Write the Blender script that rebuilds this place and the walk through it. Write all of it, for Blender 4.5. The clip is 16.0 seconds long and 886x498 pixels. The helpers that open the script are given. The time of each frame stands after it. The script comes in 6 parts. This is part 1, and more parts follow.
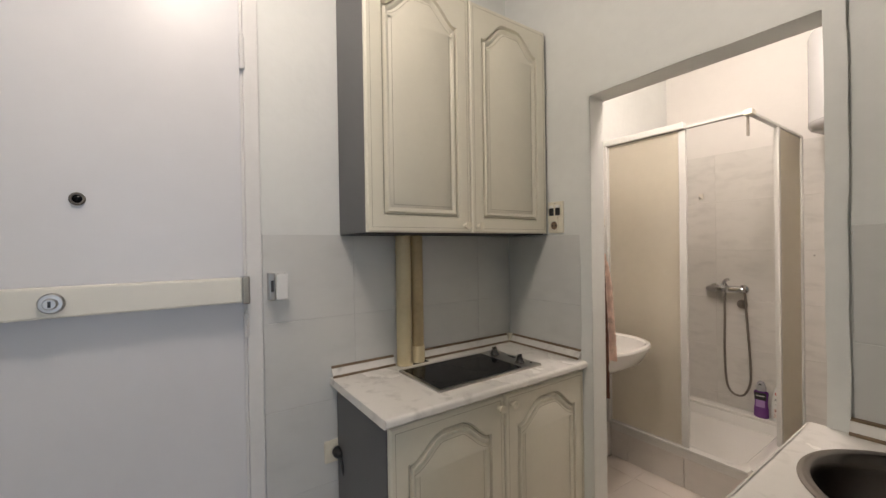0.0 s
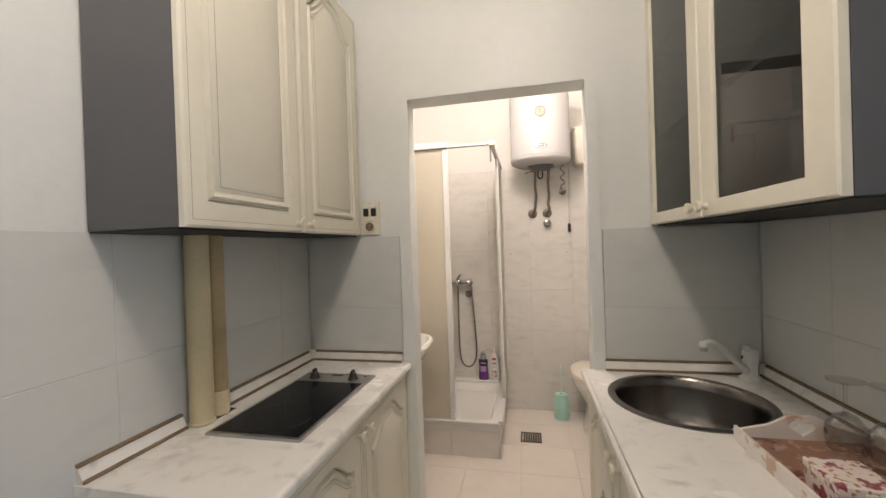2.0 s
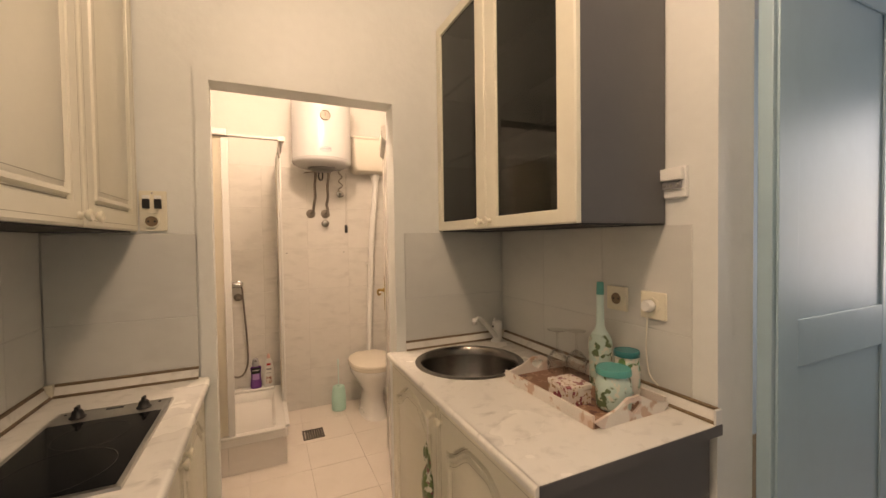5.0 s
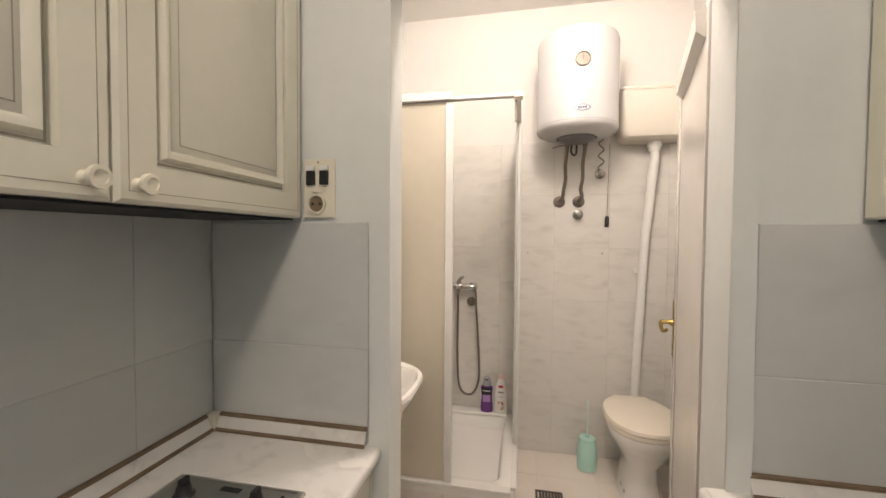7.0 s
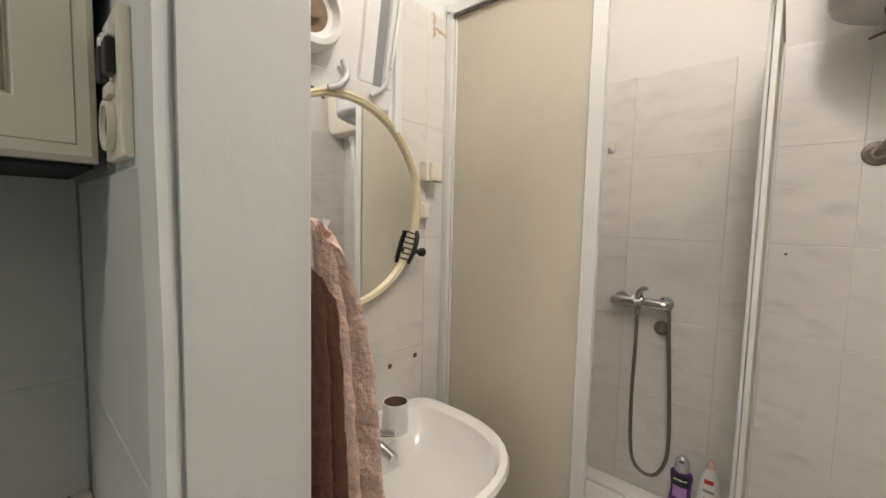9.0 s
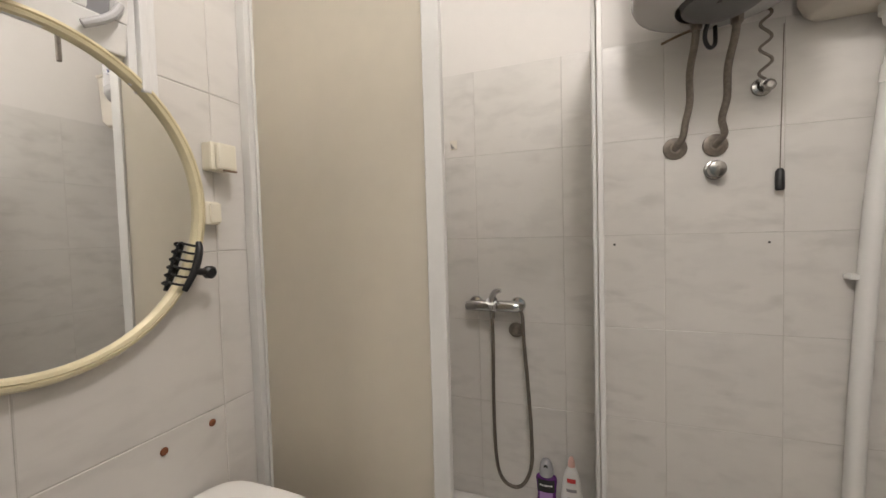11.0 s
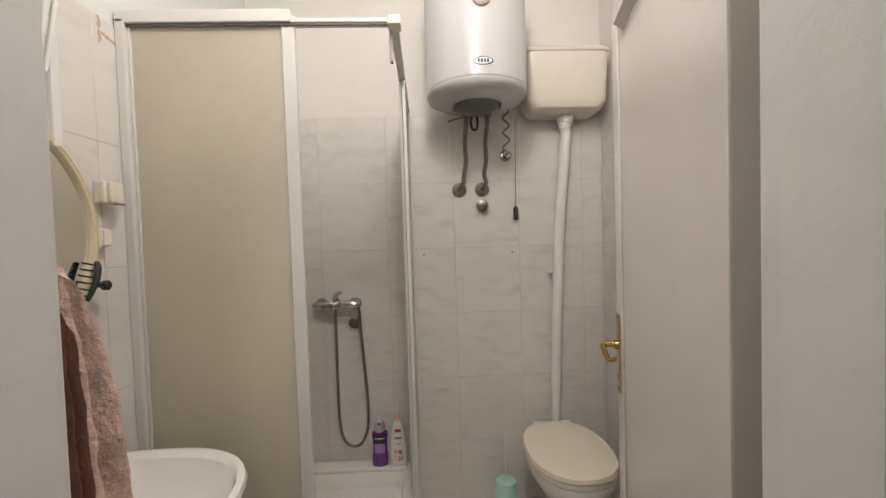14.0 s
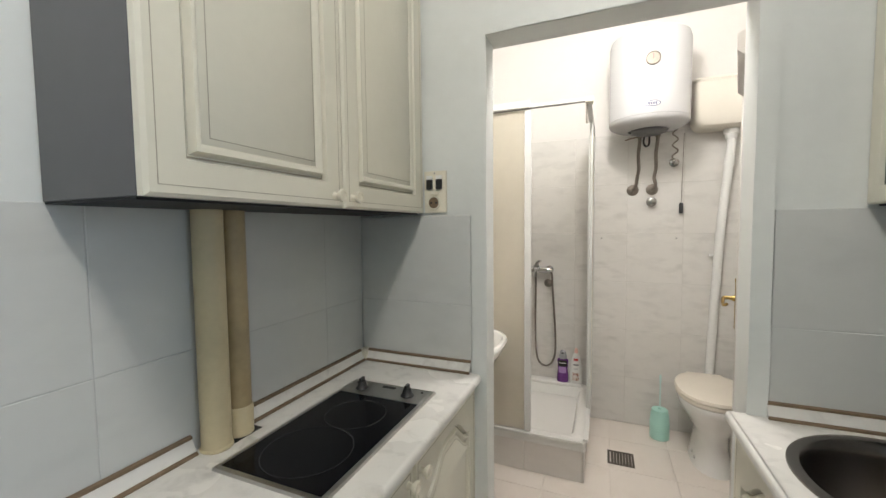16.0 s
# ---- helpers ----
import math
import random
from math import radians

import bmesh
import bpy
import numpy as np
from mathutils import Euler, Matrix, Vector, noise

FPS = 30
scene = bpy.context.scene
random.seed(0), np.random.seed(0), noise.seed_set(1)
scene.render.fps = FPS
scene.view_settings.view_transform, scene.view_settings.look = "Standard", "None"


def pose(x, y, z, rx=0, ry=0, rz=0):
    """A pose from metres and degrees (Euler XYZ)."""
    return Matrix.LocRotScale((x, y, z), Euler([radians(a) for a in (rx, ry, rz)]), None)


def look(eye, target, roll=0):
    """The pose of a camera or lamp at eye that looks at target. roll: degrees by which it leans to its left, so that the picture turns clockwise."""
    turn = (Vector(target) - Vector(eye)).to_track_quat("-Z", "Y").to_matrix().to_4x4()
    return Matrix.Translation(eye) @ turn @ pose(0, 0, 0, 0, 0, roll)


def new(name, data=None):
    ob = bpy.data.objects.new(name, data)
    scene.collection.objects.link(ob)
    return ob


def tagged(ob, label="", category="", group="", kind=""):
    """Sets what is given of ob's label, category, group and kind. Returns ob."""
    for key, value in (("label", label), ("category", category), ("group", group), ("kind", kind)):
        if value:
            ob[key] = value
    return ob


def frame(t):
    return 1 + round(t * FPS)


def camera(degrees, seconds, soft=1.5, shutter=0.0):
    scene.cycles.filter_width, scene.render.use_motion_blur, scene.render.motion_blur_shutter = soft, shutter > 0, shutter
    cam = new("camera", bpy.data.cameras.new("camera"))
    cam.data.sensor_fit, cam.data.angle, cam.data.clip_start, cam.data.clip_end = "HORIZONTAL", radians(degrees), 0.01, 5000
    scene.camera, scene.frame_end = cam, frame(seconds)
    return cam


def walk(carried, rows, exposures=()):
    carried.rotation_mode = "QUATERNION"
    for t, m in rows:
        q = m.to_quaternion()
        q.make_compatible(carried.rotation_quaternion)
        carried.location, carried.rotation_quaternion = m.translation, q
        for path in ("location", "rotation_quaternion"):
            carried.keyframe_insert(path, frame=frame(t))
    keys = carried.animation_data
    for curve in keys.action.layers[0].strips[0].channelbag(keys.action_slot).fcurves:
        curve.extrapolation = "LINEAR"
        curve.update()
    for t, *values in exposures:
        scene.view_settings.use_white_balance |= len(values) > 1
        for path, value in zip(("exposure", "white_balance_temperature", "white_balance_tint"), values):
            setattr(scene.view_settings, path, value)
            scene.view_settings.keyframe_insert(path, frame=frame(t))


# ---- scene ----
cam = camera(97.2, 16.0)
PATH = [
    (0, (-0.041, 0.021, 1.38), (1.1, 1.664, 1.368), -0.9),
    (0.5, (-0.093, 0.16, 1.382), (1.343, 1.552, 1.361), -1.3),
    (1, (-0.204, 0.307, 1.374), (1.47, 1.401, 1.354), -1.8),
    (1.5, (-0.223, 0.402, 1.368), (1.617, 1.185, 1.344), -1.9),
    (2, (-0.196, 0.531, 1.373), (1.759, 0.952, 1.36), -1.9),
    (2.5, (-0.217, 0.659, 1.391), (1.783, 0.666, 1.372), -1.9),
    (3, (-0.264, 0.794, 1.394), (1.696, 0.396, 1.364), -2.0),
    (3.2, (-0.278, 0.812, 1.396), (1.648, 0.274, 1.36), -2.1),
    (3.73, (-0.324, 0.812, 1.392), (1.509, 0.011, 1.354), -1.86),
    (4.25, (-0.342, 0.834, 1.389), (1.429, -0.095, 1.345), -1.55),
    (4.78, (-0.326, 0.838, 1.387), (1.462, -0.057, 1.337), -1.24),
    (5.3, (-0.249, 0.82, 1.393), (1.627, 0.128, 1.342), -0.7),
    (5.5, (-0.191, 0.82, 1.384), (1.723, 0.242, 1.326), -1.0),
    (6, (0.006, 0.736, 1.387), (1.988, 0.474, 1.327), -0.5),
    (6.5, (0.238, 0.699, 1.375), (2.236, 0.746, 1.316), -0.1),
    (7, (0.522, 0.704, 1.39), (2.482, 1.101, 1.328), 0.4),
    (7.5, (0.765, 0.672, 1.376), (2.613, 1.429, 1.27), 0.9),
    (8, (0.973, 0.67, 1.386), (2.702, 1.664, 1.242), 1.5),
    (8.2, (1.054, 0.689, 1.386), (2.744, 1.747, 1.229), 1.6),
    (8.72, (1.238, 0.672, 1.386), (2.769, 1.912, 1.226), 1.79),
    (9.25, (1.39, 0.67, 1.37), (2.855, 1.996, 1.233), 1.1),
    (9.78, (1.496, 0.688, 1.354), (2.996, 1.976, 1.237), 0.41),
    (10.3, (1.545, 0.714, 1.355), (3.214, 1.812, 1.255), -0.4),
    (10.5, (1.557, 0.714, 1.351), (3.28, 1.724, 1.262), -0.9),
    (11, (1.563, 0.751, 1.351), (3.433, 1.457, 1.271), -1.6),
    (11.5, (1.546, 0.772, 1.36), (3.505, 1.165, 1.284), -1.8),
    (12, (1.509, 0.78, 1.364), (3.504, 0.905, 1.298), -2.3),
    (12.5, (1.471, 0.789, 1.371), (3.468, 0.702, 1.296), -2.5),
    (13, (1.414, 0.775, 1.377), (3.403, 0.579, 1.303), -2.6),
    (13.5, (1.283, 0.71, 1.375), (3.275, 0.543, 1.304), -2.2),
    (14, (1.113, 0.656, 1.381), (3.11, 0.57, 1.32), -1.8),
    (14.5, (0.893, 0.681, 1.385), (2.892, 0.646, 1.337), -1.4),
    (15, (0.632, 0.671, 1.388), (2.63, 0.723, 1.322), -1.2),
    (15.5, (0.381, 0.613, 1.379), (2.356, 0.91, 1.279), -0.7),
    (16, (0.154, 0.649, 1.386), (1.999, 1.413, 1.271), -0.6),
]
EXPOSURES = [
    (0.0, -0.06, 6650, 14),
    (1.5, 0.17, 6670, 14),
    (2.0, 0.2, 6690, 14),
    (3.2, 0.3, 6940, 14),
    (4.3, 0.27, 7950, 16),
    (5.3, 0.1, 9950, 25),
    (5.6, 0.1, 9350, 24),
    (6.2, 0.27, 7100, 13),
    (7.0, 0.25, 6750, 14),
    (8.2, -0.05, 6500, 11),
    (10.3, -0.13, 6090, 10),
    (11.5, -0.22, 6130, 11),
    (13.0, -0.29, 6130, 10),
    (14.0, -0.31, 6200, 10),
    (14.5, -0.2, 6040, 7),
    (15.0, 0.07, 5960, 5),
    (16.0, 0.32, 5960, 6),
]
walk(cam, [(t, look(eye, target, roll)) for t, eye, target, roll in PATH], EXPOSURES)

# ---- world and light ----
world = bpy.data.worlds.new("world")
scene.world = world
world.use_nodes = True
wn = world.node_tree.nodes
sky = wn.new("ShaderNodeTexSky")
sky.sky_type, sky.sun_disc, sky.sun_elevation, sky.sun_rotation = "NISHITA", False, radians(35), radians(200)
world.node_tree.links.new(sky.outputs["Color"], wn["Background"].inputs["Color"])
wn["Background"].inputs["Strength"].default_value = 0.1


def area_lamp(name, eye, target, size, watts, colour, size_y=None, shape="DISK"):
    data = bpy.data.lights.new(name, "AREA")
    data.shape, data.size, data.energy, data.color = shape, size, watts, colour
    if size_y:
        data.size_y = size_y
    ob = new(name, data)
    ob.matrix_world = look(eye, target)
    return ob



def bulb(name, place, watts, colour, radius):
    data = bpy.data.lights.new(name, "POINT")
    data.energy, data.color, data.shadow_soft_size = watts, colour, radius
    ob = new(name, data)
    ob.location = place
    return ob


bulb("hall_light", (0.0, 0.63, 2.70), 30, (1.0, 0.89, 0.775), 0.11)
bulb("bath_light", (1.74, 0.60, 2.54), 32, (1.0, 0.885, 0.79), 0.10)
area_lamp("window_light", (-0.30, -3.38, 1.55), (-0.30, 0, 1.2), 1.3, 26, (0.60, 0.76, 1.0), 1.5, "RECTANGLE")

# ---- materials ----


def material(name, colour, rough=0.5, metal=0.0, vary=0.08, scale=6.0, bump=0.0, bump_scale=60.0, coat=0.0, island=False, transmission=0.0, emit=0.0):
    """A surface with two scales of colour variation, uneven gloss and fine relief."""
    m = bpy.data.materials.new(name)
    m.use_nodes = True
    nt = m.node_tree
    b = nt.nodes["Principled BSDF"]
    co = nt.nodes.new("ShaderNodeTexCoord")
    big, fine = nt.nodes.new("ShaderNodeTexNoise"), nt.nodes.new("ShaderNodeTexNoise")
    big.inputs["Scale"].default_value, fine.inputs["Scale"].default_value = scale, scale * 11
    big.inputs["Detail"].default_value = fine.inputs["Detail"].default_value = 4
    for n in (big, fine):
        nt.links.new(co.outputs["Object"], n.inputs["Vector"])
    mixv = nt.nodes.new("ShaderNodeMath")
    mixv.operation = "MULTIPLY_ADD"
    mixv.inputs[1].default_value = 0.35
    nt.links.new(fine.outputs["Fac"], mixv.inputs[0])
    nt.links.new(big.outputs["Fac"], mixv.inputs[2])
    ramp = nt.nodes.new("ShaderNodeMapRange")
    ramp.inputs["From Min"].default_value, ramp.inputs["From Max"].default_value = 0.4, 0.95
    ramp.inputs["To Min"].default_value, ramp.inputs["To Max"].default_value = 1 - vary, 1 + vary
    nt.links.new(mixv.outputs[0], ramp.inputs["Value"])
    hsv = nt.nodes.new("ShaderNodeHueSaturation")
    hsv.inputs["Color"].default_value = (*colour, 1)
    nt.links.new(ramp.outputs[0], hsv.inputs["Value"])
    nt.links.new(hsv.outputs["Color"], b.inputs["Base Color"])
    rr = nt.nodes.new("ShaderNodeMapRange")
    rr.inputs["To Min"].default_value, rr.inputs["To Max"].default_value = max(0.02, rough * 0.85), min(1, rough * 1.18)
    nt.links.new(big.outputs["Fac"], rr.inputs["Value"])
    nt.links.new(rr.outputs[0], b.inputs["Roughness"])
    b.inputs["Metallic"].default_value = metal
    b.inputs["Coat Weight"].default_value = coat
    b.inputs["Transmission Weight"].default_value = transmission
    if emit:
        b.inputs["Emission Color"].default_value = (*colour, 1)
        b.inputs["Emission Strength"].default_value = emit
    if bump:
        rel, bn = nt.nodes.new("ShaderNodeTexNoise"), nt.nodes.new("ShaderNodeBump")
        rel.inputs["Scale"].default_value, rel.inputs["Detail"].default_value = bump_scale, 5
        nt.links.new(co.outputs["Object"], rel.inputs["Vector"])
        bn.inputs["Strength"].default_value, bn.inputs["Distance"].default_value = bump, 0.004
        nt.links.new(rel.outputs["Fac"], bn.inputs["Height"])
        nt.links.new(bn.outputs["Normal"], b.inputs["Normal"])
    return m


def marble(name, base, vein, rough, scale, strength, low=0.5, high=0.62, streak=(1, 1, 2.2), turn=(0.4, 0.7, 0.5), swirl=0.9, detail=6):
    """Pale marbled surface: soft clouds and thin broken veins, shifted from piece to piece."""
    m = material(name, base, rough, vary=0.03, scale=3)
    nt = m.node_tree
    b = nt.nodes["Principled BSDF"]
    hsv = next(n for n in nt.nodes if n.bl_idname == "ShaderNodeHueSaturation")
    co = next(n for n in nt.nodes if n.bl_idname == "ShaderNodeTexCoord")
    info, add = nt.nodes.new("ShaderNodeObjectInfo"), nt.nodes.new("ShaderNodeVectorMath")
    mul = nt.nodes.new("ShaderNodeMath")
    mul.operation, mul.inputs[1].default_value = "MULTIPLY", 37.0
    nt.links.new(info.outputs["Random"], mul.inputs[0])
    nt.links.new(co.outputs["Object"], add.inputs[0])
    nt.links.new(mul.outputs[0], add.inputs[1])
    mp = nt.nodes.new("ShaderNodeMapping")
    mp.inputs["Scale"].default_value, mp.inputs["Rotation"].default_value = streak, turn
    nt.links.new(add.outputs[0], mp.inputs["Vector"])
    vn = nt.nodes.new("ShaderNodeTexNoise")
    vn.inputs["Scale"].default_value, vn.inputs["Detail"].default_value, vn.inputs["Distortion"].default_value = scale, detail, swirl
    nt.links.new(mp.outputs[0], vn.inputs["Vector"])
    rg = nt.nodes.new("ShaderNodeMapRange")
    rg.inputs["From Min"].default_value, rg.inputs["From Max"].default_value, rg.inputs["To Max"].default_value = low, high, strength
    nt.links.new(vn.outputs["Fac"], rg.inputs["Value"])
    br = nt.nodes.new("ShaderNodeTexNoise")
    br.inputs["Scale"].default_value = scale * 0.45
    nt.links.new(mp.outputs[0], br.inputs["Vector"])
    gate = nt.nodes.new("ShaderNodeMapRange")
    gate.inputs["From Min"].default_value, gate.inputs["From Max"].default_value = 0.24, 0.78
    nt.links.new(br.outputs["Fac"], gate.inputs["Value"])
    fac = nt.nodes.new("ShaderNodeMath")
    fac.operation = "MULTIPLY"
    nt.links.new(rg.outputs[0], fac.inputs[0])
    nt.links.new(gate.outputs[0], fac.inputs[1])
    mix = nt.nodes.new("ShaderNodeMix")
    mix.data_type = "RGBA"
    mix.inputs["B"].default_value = (*vein, 1)
    nt.links.new(fac.outputs[0], mix.inputs["Factor"])
    nt.links.new(hsv.outputs["Color"], mix.inputs["A"])
    nt.links.new(mix.outputs["Result"], b.inputs["Base Color"])
    return m


M = {}
M["plaster"] = material("white wall paint", (0.735, 0.755, 0.735), 0.42, vary=0.05, scale=2.5, bump=0.35, bump_scale=28)
M["ceiling"] = material("matt ceiling paint", (0.72, 0.70, 0.67), 0.8, vary=0.04, scale=2, bump=0.2, bump_scale=40)
M["bath_paint"] = material("bathroom wall paint", (0.755, 0.73, 0.70), 0.7, vary=0.03, scale=2, bump=0.2, bump_scale=35)
M["grout"] = material("tile grout", (0.53, 0.51, 0.47), 0.9, vary=0.2, scale=12)
M["floor_grout"] = material("floor grout", (0.765, 0.71, 0.65), 0.9, vary=0.15, scale=12)
M["kitchen_grout"] = material("kitchen grout", (0.52, 0.53, 0.52), 0.9, vary=0.15, scale=12)
M["kitchen_tile"] = marble("grey white glazed tile", (0.63, 0.638, 0.62), (0.46, 0.465, 0.455), 0.34, 6, 0.42, 0.46, 0.76, (1, 2.2, 0.8), (0.7, 0.2, 0.5), 0.3, 4)
M["bath_tile"] = marble("marbled wall tile", (0.69, 0.67, 0.637), (0.40, 0.385, 0.36), 0.36, 8.0, 0.64, 0.47, 0.78, (1, 2.4, 0.8), (0.7, 0.2, 0.5), 0.25, 3.5)
M["floor_tile"] = marble("pale floor tile", (0.78, 0.72, 0.66), (0.70, 0.63, 0.56), 0.33, 4, 0.5)
M["step_tile"] = marble("beige step tile", (0.77, 0.73, 0.69), (0.68, 0.64, 0.60), 0.35, 5, 0.5)
M["counter"] = marble("marble print laminate", (0.80, 0.785, 0.75), (0.42, 0.405, 0.38), 0.26, 17, 0.9, 0.53, 0.74, (1.2, 1, 1), (0.3, 0.2, 0.9), 0.4, 5)
M["cream"] = material("cream foil cabinet front", (0.735, 0.71, 0.605), 0.33, vary=0.04, scale=4, bump=0.05, bump_scale=90)
M["cream_line"] = material("brown rubbed groove", (0.38, 0.345, 0.265), 0.6, vary=0.2, scale=20)
M["grey_side"] = material("dark grey laminate side", (0.105, 0.105, 0.112), 0.42, vary=0.06, scale=3)
# near-black colour that paints shade into gaps and undersides
M["gap_shade"] = material("near-black gap shade", (0.012, 0.012, 0.012), 0.6, vary=0.2)
M["door_white"] = material("white gloss door paint", (0.69, 0.70, 0.725), 0.36, vary=0.03, scale=2, bump=0.12, bump_scale=14)
M["bath_door"] = material("off-white door enamel", (0.72, 0.69, 0.65), 0.20, vary=0.04, scale=2.5, bump=0.12, bump_scale=14)
M["frame_white"] = material("white frame enamel", (0.74, 0.74, 0.73), 0.35, vary=0.05, scale=5, bump=0.2, bump_scale=20)
M["bar_white"] = material("cream enamelled steel", (0.76, 0.75, 0.68), 0.33, vary=0.03, scale=4)
M["chrome"] = material("chrome", (0.56, 0.56, 0.56), 0.10, 1.0, vary=0.06, scale=14)
M["worn_chrome"] = material("worn chrome", (0.34, 0.33, 0.31), 0.22, 1.0, vary=0.2, scale=30)
M["steel"] = material("brushed steel", (0.50, 0.49, 0.47), 0.30, 1.0, vary=0.12, scale=8)
M["dull_steel"] = material("dull braided steel", (0.25, 0.22, 0.19), 0.5, 0.85, vary=0.25, scale=90)
M["brass"] = material("polished brass", (0.50, 0.35, 0.12), 0.22, 1.0, vary=0.12, scale=15)
M["black_glass"] = material("black ceramic glass", (0.005, 0.005, 0.006), 0.09, vary=0.2)
M["black_glass"].node_tree.nodes["Principled BSDF"].inputs["Specular IOR Level"].default_value = 0.14
M["sink_steel"] = material("worn sink steel", (0.23, 0.21, 0.195), 0.24, 1.0, vary=0.15, scale=7)
M["ring"] = material("printed hob ring", (0.055, 0.055, 0.057), 0.22, vary=0.15, scale=30)
M["black"] = material("black plastic", (0.014, 0.014, 0.015), 0.4, vary=0.2)
M["cistern"] = material("pale ivory plastic", (0.72, 0.68, 0.60), 0.3, vary=0.03, scale=4)
M["cream_plastic"] = material("ivory plastic", (0.77, 0.73, 0.61), 0.36, vary=0.04, scale=8)
M["white_plastic"] = material("white plastic", (0.80, 0.80, 0.78), 0.32, vary=0.03, scale=8)
M["grey_plastic"] = material("grey plastic", (0.30, 0.30, 0.31), 0.4, vary=0.06)
M["dark_plastic"] = material("dark grey plastic", (0.13, 0.13, 0.132), 0.45, vary=0.1)
M["pipe_cream"] = material("cream painted pipe", (0.62, 0.53, 0.335), 0.42, vary=0.10, scale=6, bump=0.2, bump_scale=30)
M["pipe_brown"] = material("yellow brown painted pipe", (0.46, 0.36, 0.20), 0.4, vary=0.18, scale=6, bump=0.2, bump_scale=30)
M["brown_strip"] = material("brown plastic strip", (0.20, 0.14, 0.085), 0.5, vary=0.25, scale=25)
M["ceramic"] = material("white glazed ceramic", (0.84, 0.83, 0.80), 0.12, vary=0.02, scale=3, coat=0.3)
M["seat"] = material("ivory toilet seat", (0.80, 0.74, 0.64), 0.25, vary=0.03, scale=4)
M["enamel"] = material("white heater enamel", (0.53, 0.53, 0.535), 0.24, vary=0.02, scale=3)
M["frost"] = material("beige frosted acrylic", (0.84, 0.805, 0.725), 0.38, vary=0.10, scale=2.2, bump=0.12, bump_scale=160)
fr_nt = M["frost"].node_tree
fr_tr, fr_mix = fr_nt.nodes.new("ShaderNodeBsdfTranslucent"), fr_nt.nodes.new("ShaderNodeMixShader")
fr_tr.inputs["Color"].default_value = (0.90, 0.86, 0.77, 1)
fr_mix.inputs["Fac"].default_value = 0.55
fr_out = fr_nt.nodes["Material Output"]
fr_nt.links.new(fr_nt.nodes["Principled BSDF"].outputs[0], fr_mix.inputs[1])
fr_nt.links.new(fr_tr.outputs[0], fr_mix.inputs[2])
fr_nt.links.new(fr_mix.outputs[0], fr_out.inputs["Surface"])
M["alu"] = material("white lacquered profile", (0.68, 0.675, 0.65), 0.32, vary=0.04, scale=8)
# dark colour for the shade line below the shower rail
M["rail_shade"] = material("painted rail shade", (0.12, 0.11, 0.10), 0.7, vary=0.3, scale=30)
M["mirror"] = material("mirror glass", (0.88, 0.89, 0.88), 0.012, 1.0, vary=0.0)
M["gold_frame"] = material("cream gold mirror frame", (0.72, 0.65, 0.44), 0.36, 0.15, vary=0.08, scale=20)
M["towel"] = material("dusty pink terry cloth", (0.78, 0.575, 0.48), 0.95, vary=0.22, scale=30, bump=1.0, bump_scale=190)
M["brown_cloth"] = material("dark brown cloth", (0.11, 0.045, 0.027), 0.9, vary=0.3, scale=30, bump=0.6, bump_scale=120)
M["mint"] = material("mint plastic", (0.46, 0.74, 0.66), 0.35, vary=0.06, scale=8)
M["pale_mint"] = material("pale mint plastic", (0.62, 0.78, 0.74), 0.3, vary=0.05, scale=8)
M["teal"] = material("teal plastic lid", (0.07, 0.36, 0.33), 0.35, vary=0.06, scale=8)
M["dark_teal"] = material("dark teal lid", (0.010, 0.16, 0.17), 0.35, vary=0.08, scale=8)
M["purple"] = material("purple shampoo", (0.16, 0.05, 0.24), 0.25, vary=0.10, scale=8)
M["pink"] = material("pale pink plastic", (0.80, 0.52, 0.46), 0.35, vary=0.05, scale=8)
M["lilac"] = material("lilac print", (0.42, 0.24, 0.55), 0.3, vary=0.06, scale=8)
M["silver_cap"] = material("silver grey plastic", (0.50, 0.50, 0.53), 0.25, 0.3, vary=0.05, scale=8)
M["red"] = material("red print", (0.55, 0.04, 0.04), 0.4, vary=0.05)
M["navy"] = material("navy print", (0.03, 0.04, 0.14), 0.3, vary=0.05)
M["glue"] = material("old brown adhesive", (0.50, 0.39, 0.27), 0.8, vary=0.25, scale=40)
M["rust"] = material("rust stain", (0.20, 0.07, 0.03), 0.9, vary=0.3, scale=40)
M["blue_paint"] = material("light blue gloss paint", (0.36, 0.52, 0.60), 0.35, vary=0.05, scale=2, bump=0.15, bump_scale=20)
M["blue_wall"] = material("pale blue wall paint", (0.50, 0.60, 0.64), 0.75, vary=0.04, scale=2)
M["parquet"] = material("oak parquet", (0.30, 0.18, 0.09), 0.4, vary=0.25, scale=7)
M["drain_metal"] = material("tarnished drain steel", (0.16, 0.14, 0.12), 0.45, 0.8, vary=0.35, scale=30)
M["lamp_glass"] = material("lit opal glass", (1.0, 0.93, 0.82), 0.4, emit=3.0)


def glass(name, colour, rough=0.02):
    m = bpy.data.materials.new(name)
    m.use_nodes = True
    b = m.node_tree.nodes["Principled BSDF"]
    b.inputs["Base Color"].default_value = (*colour, 1)
    b.inputs["Roughness"].default_value, b.inputs["Transmission Weight"].default_value, b.inputs["IOR"].default_value = rough, 1.0, 1.45
    return m


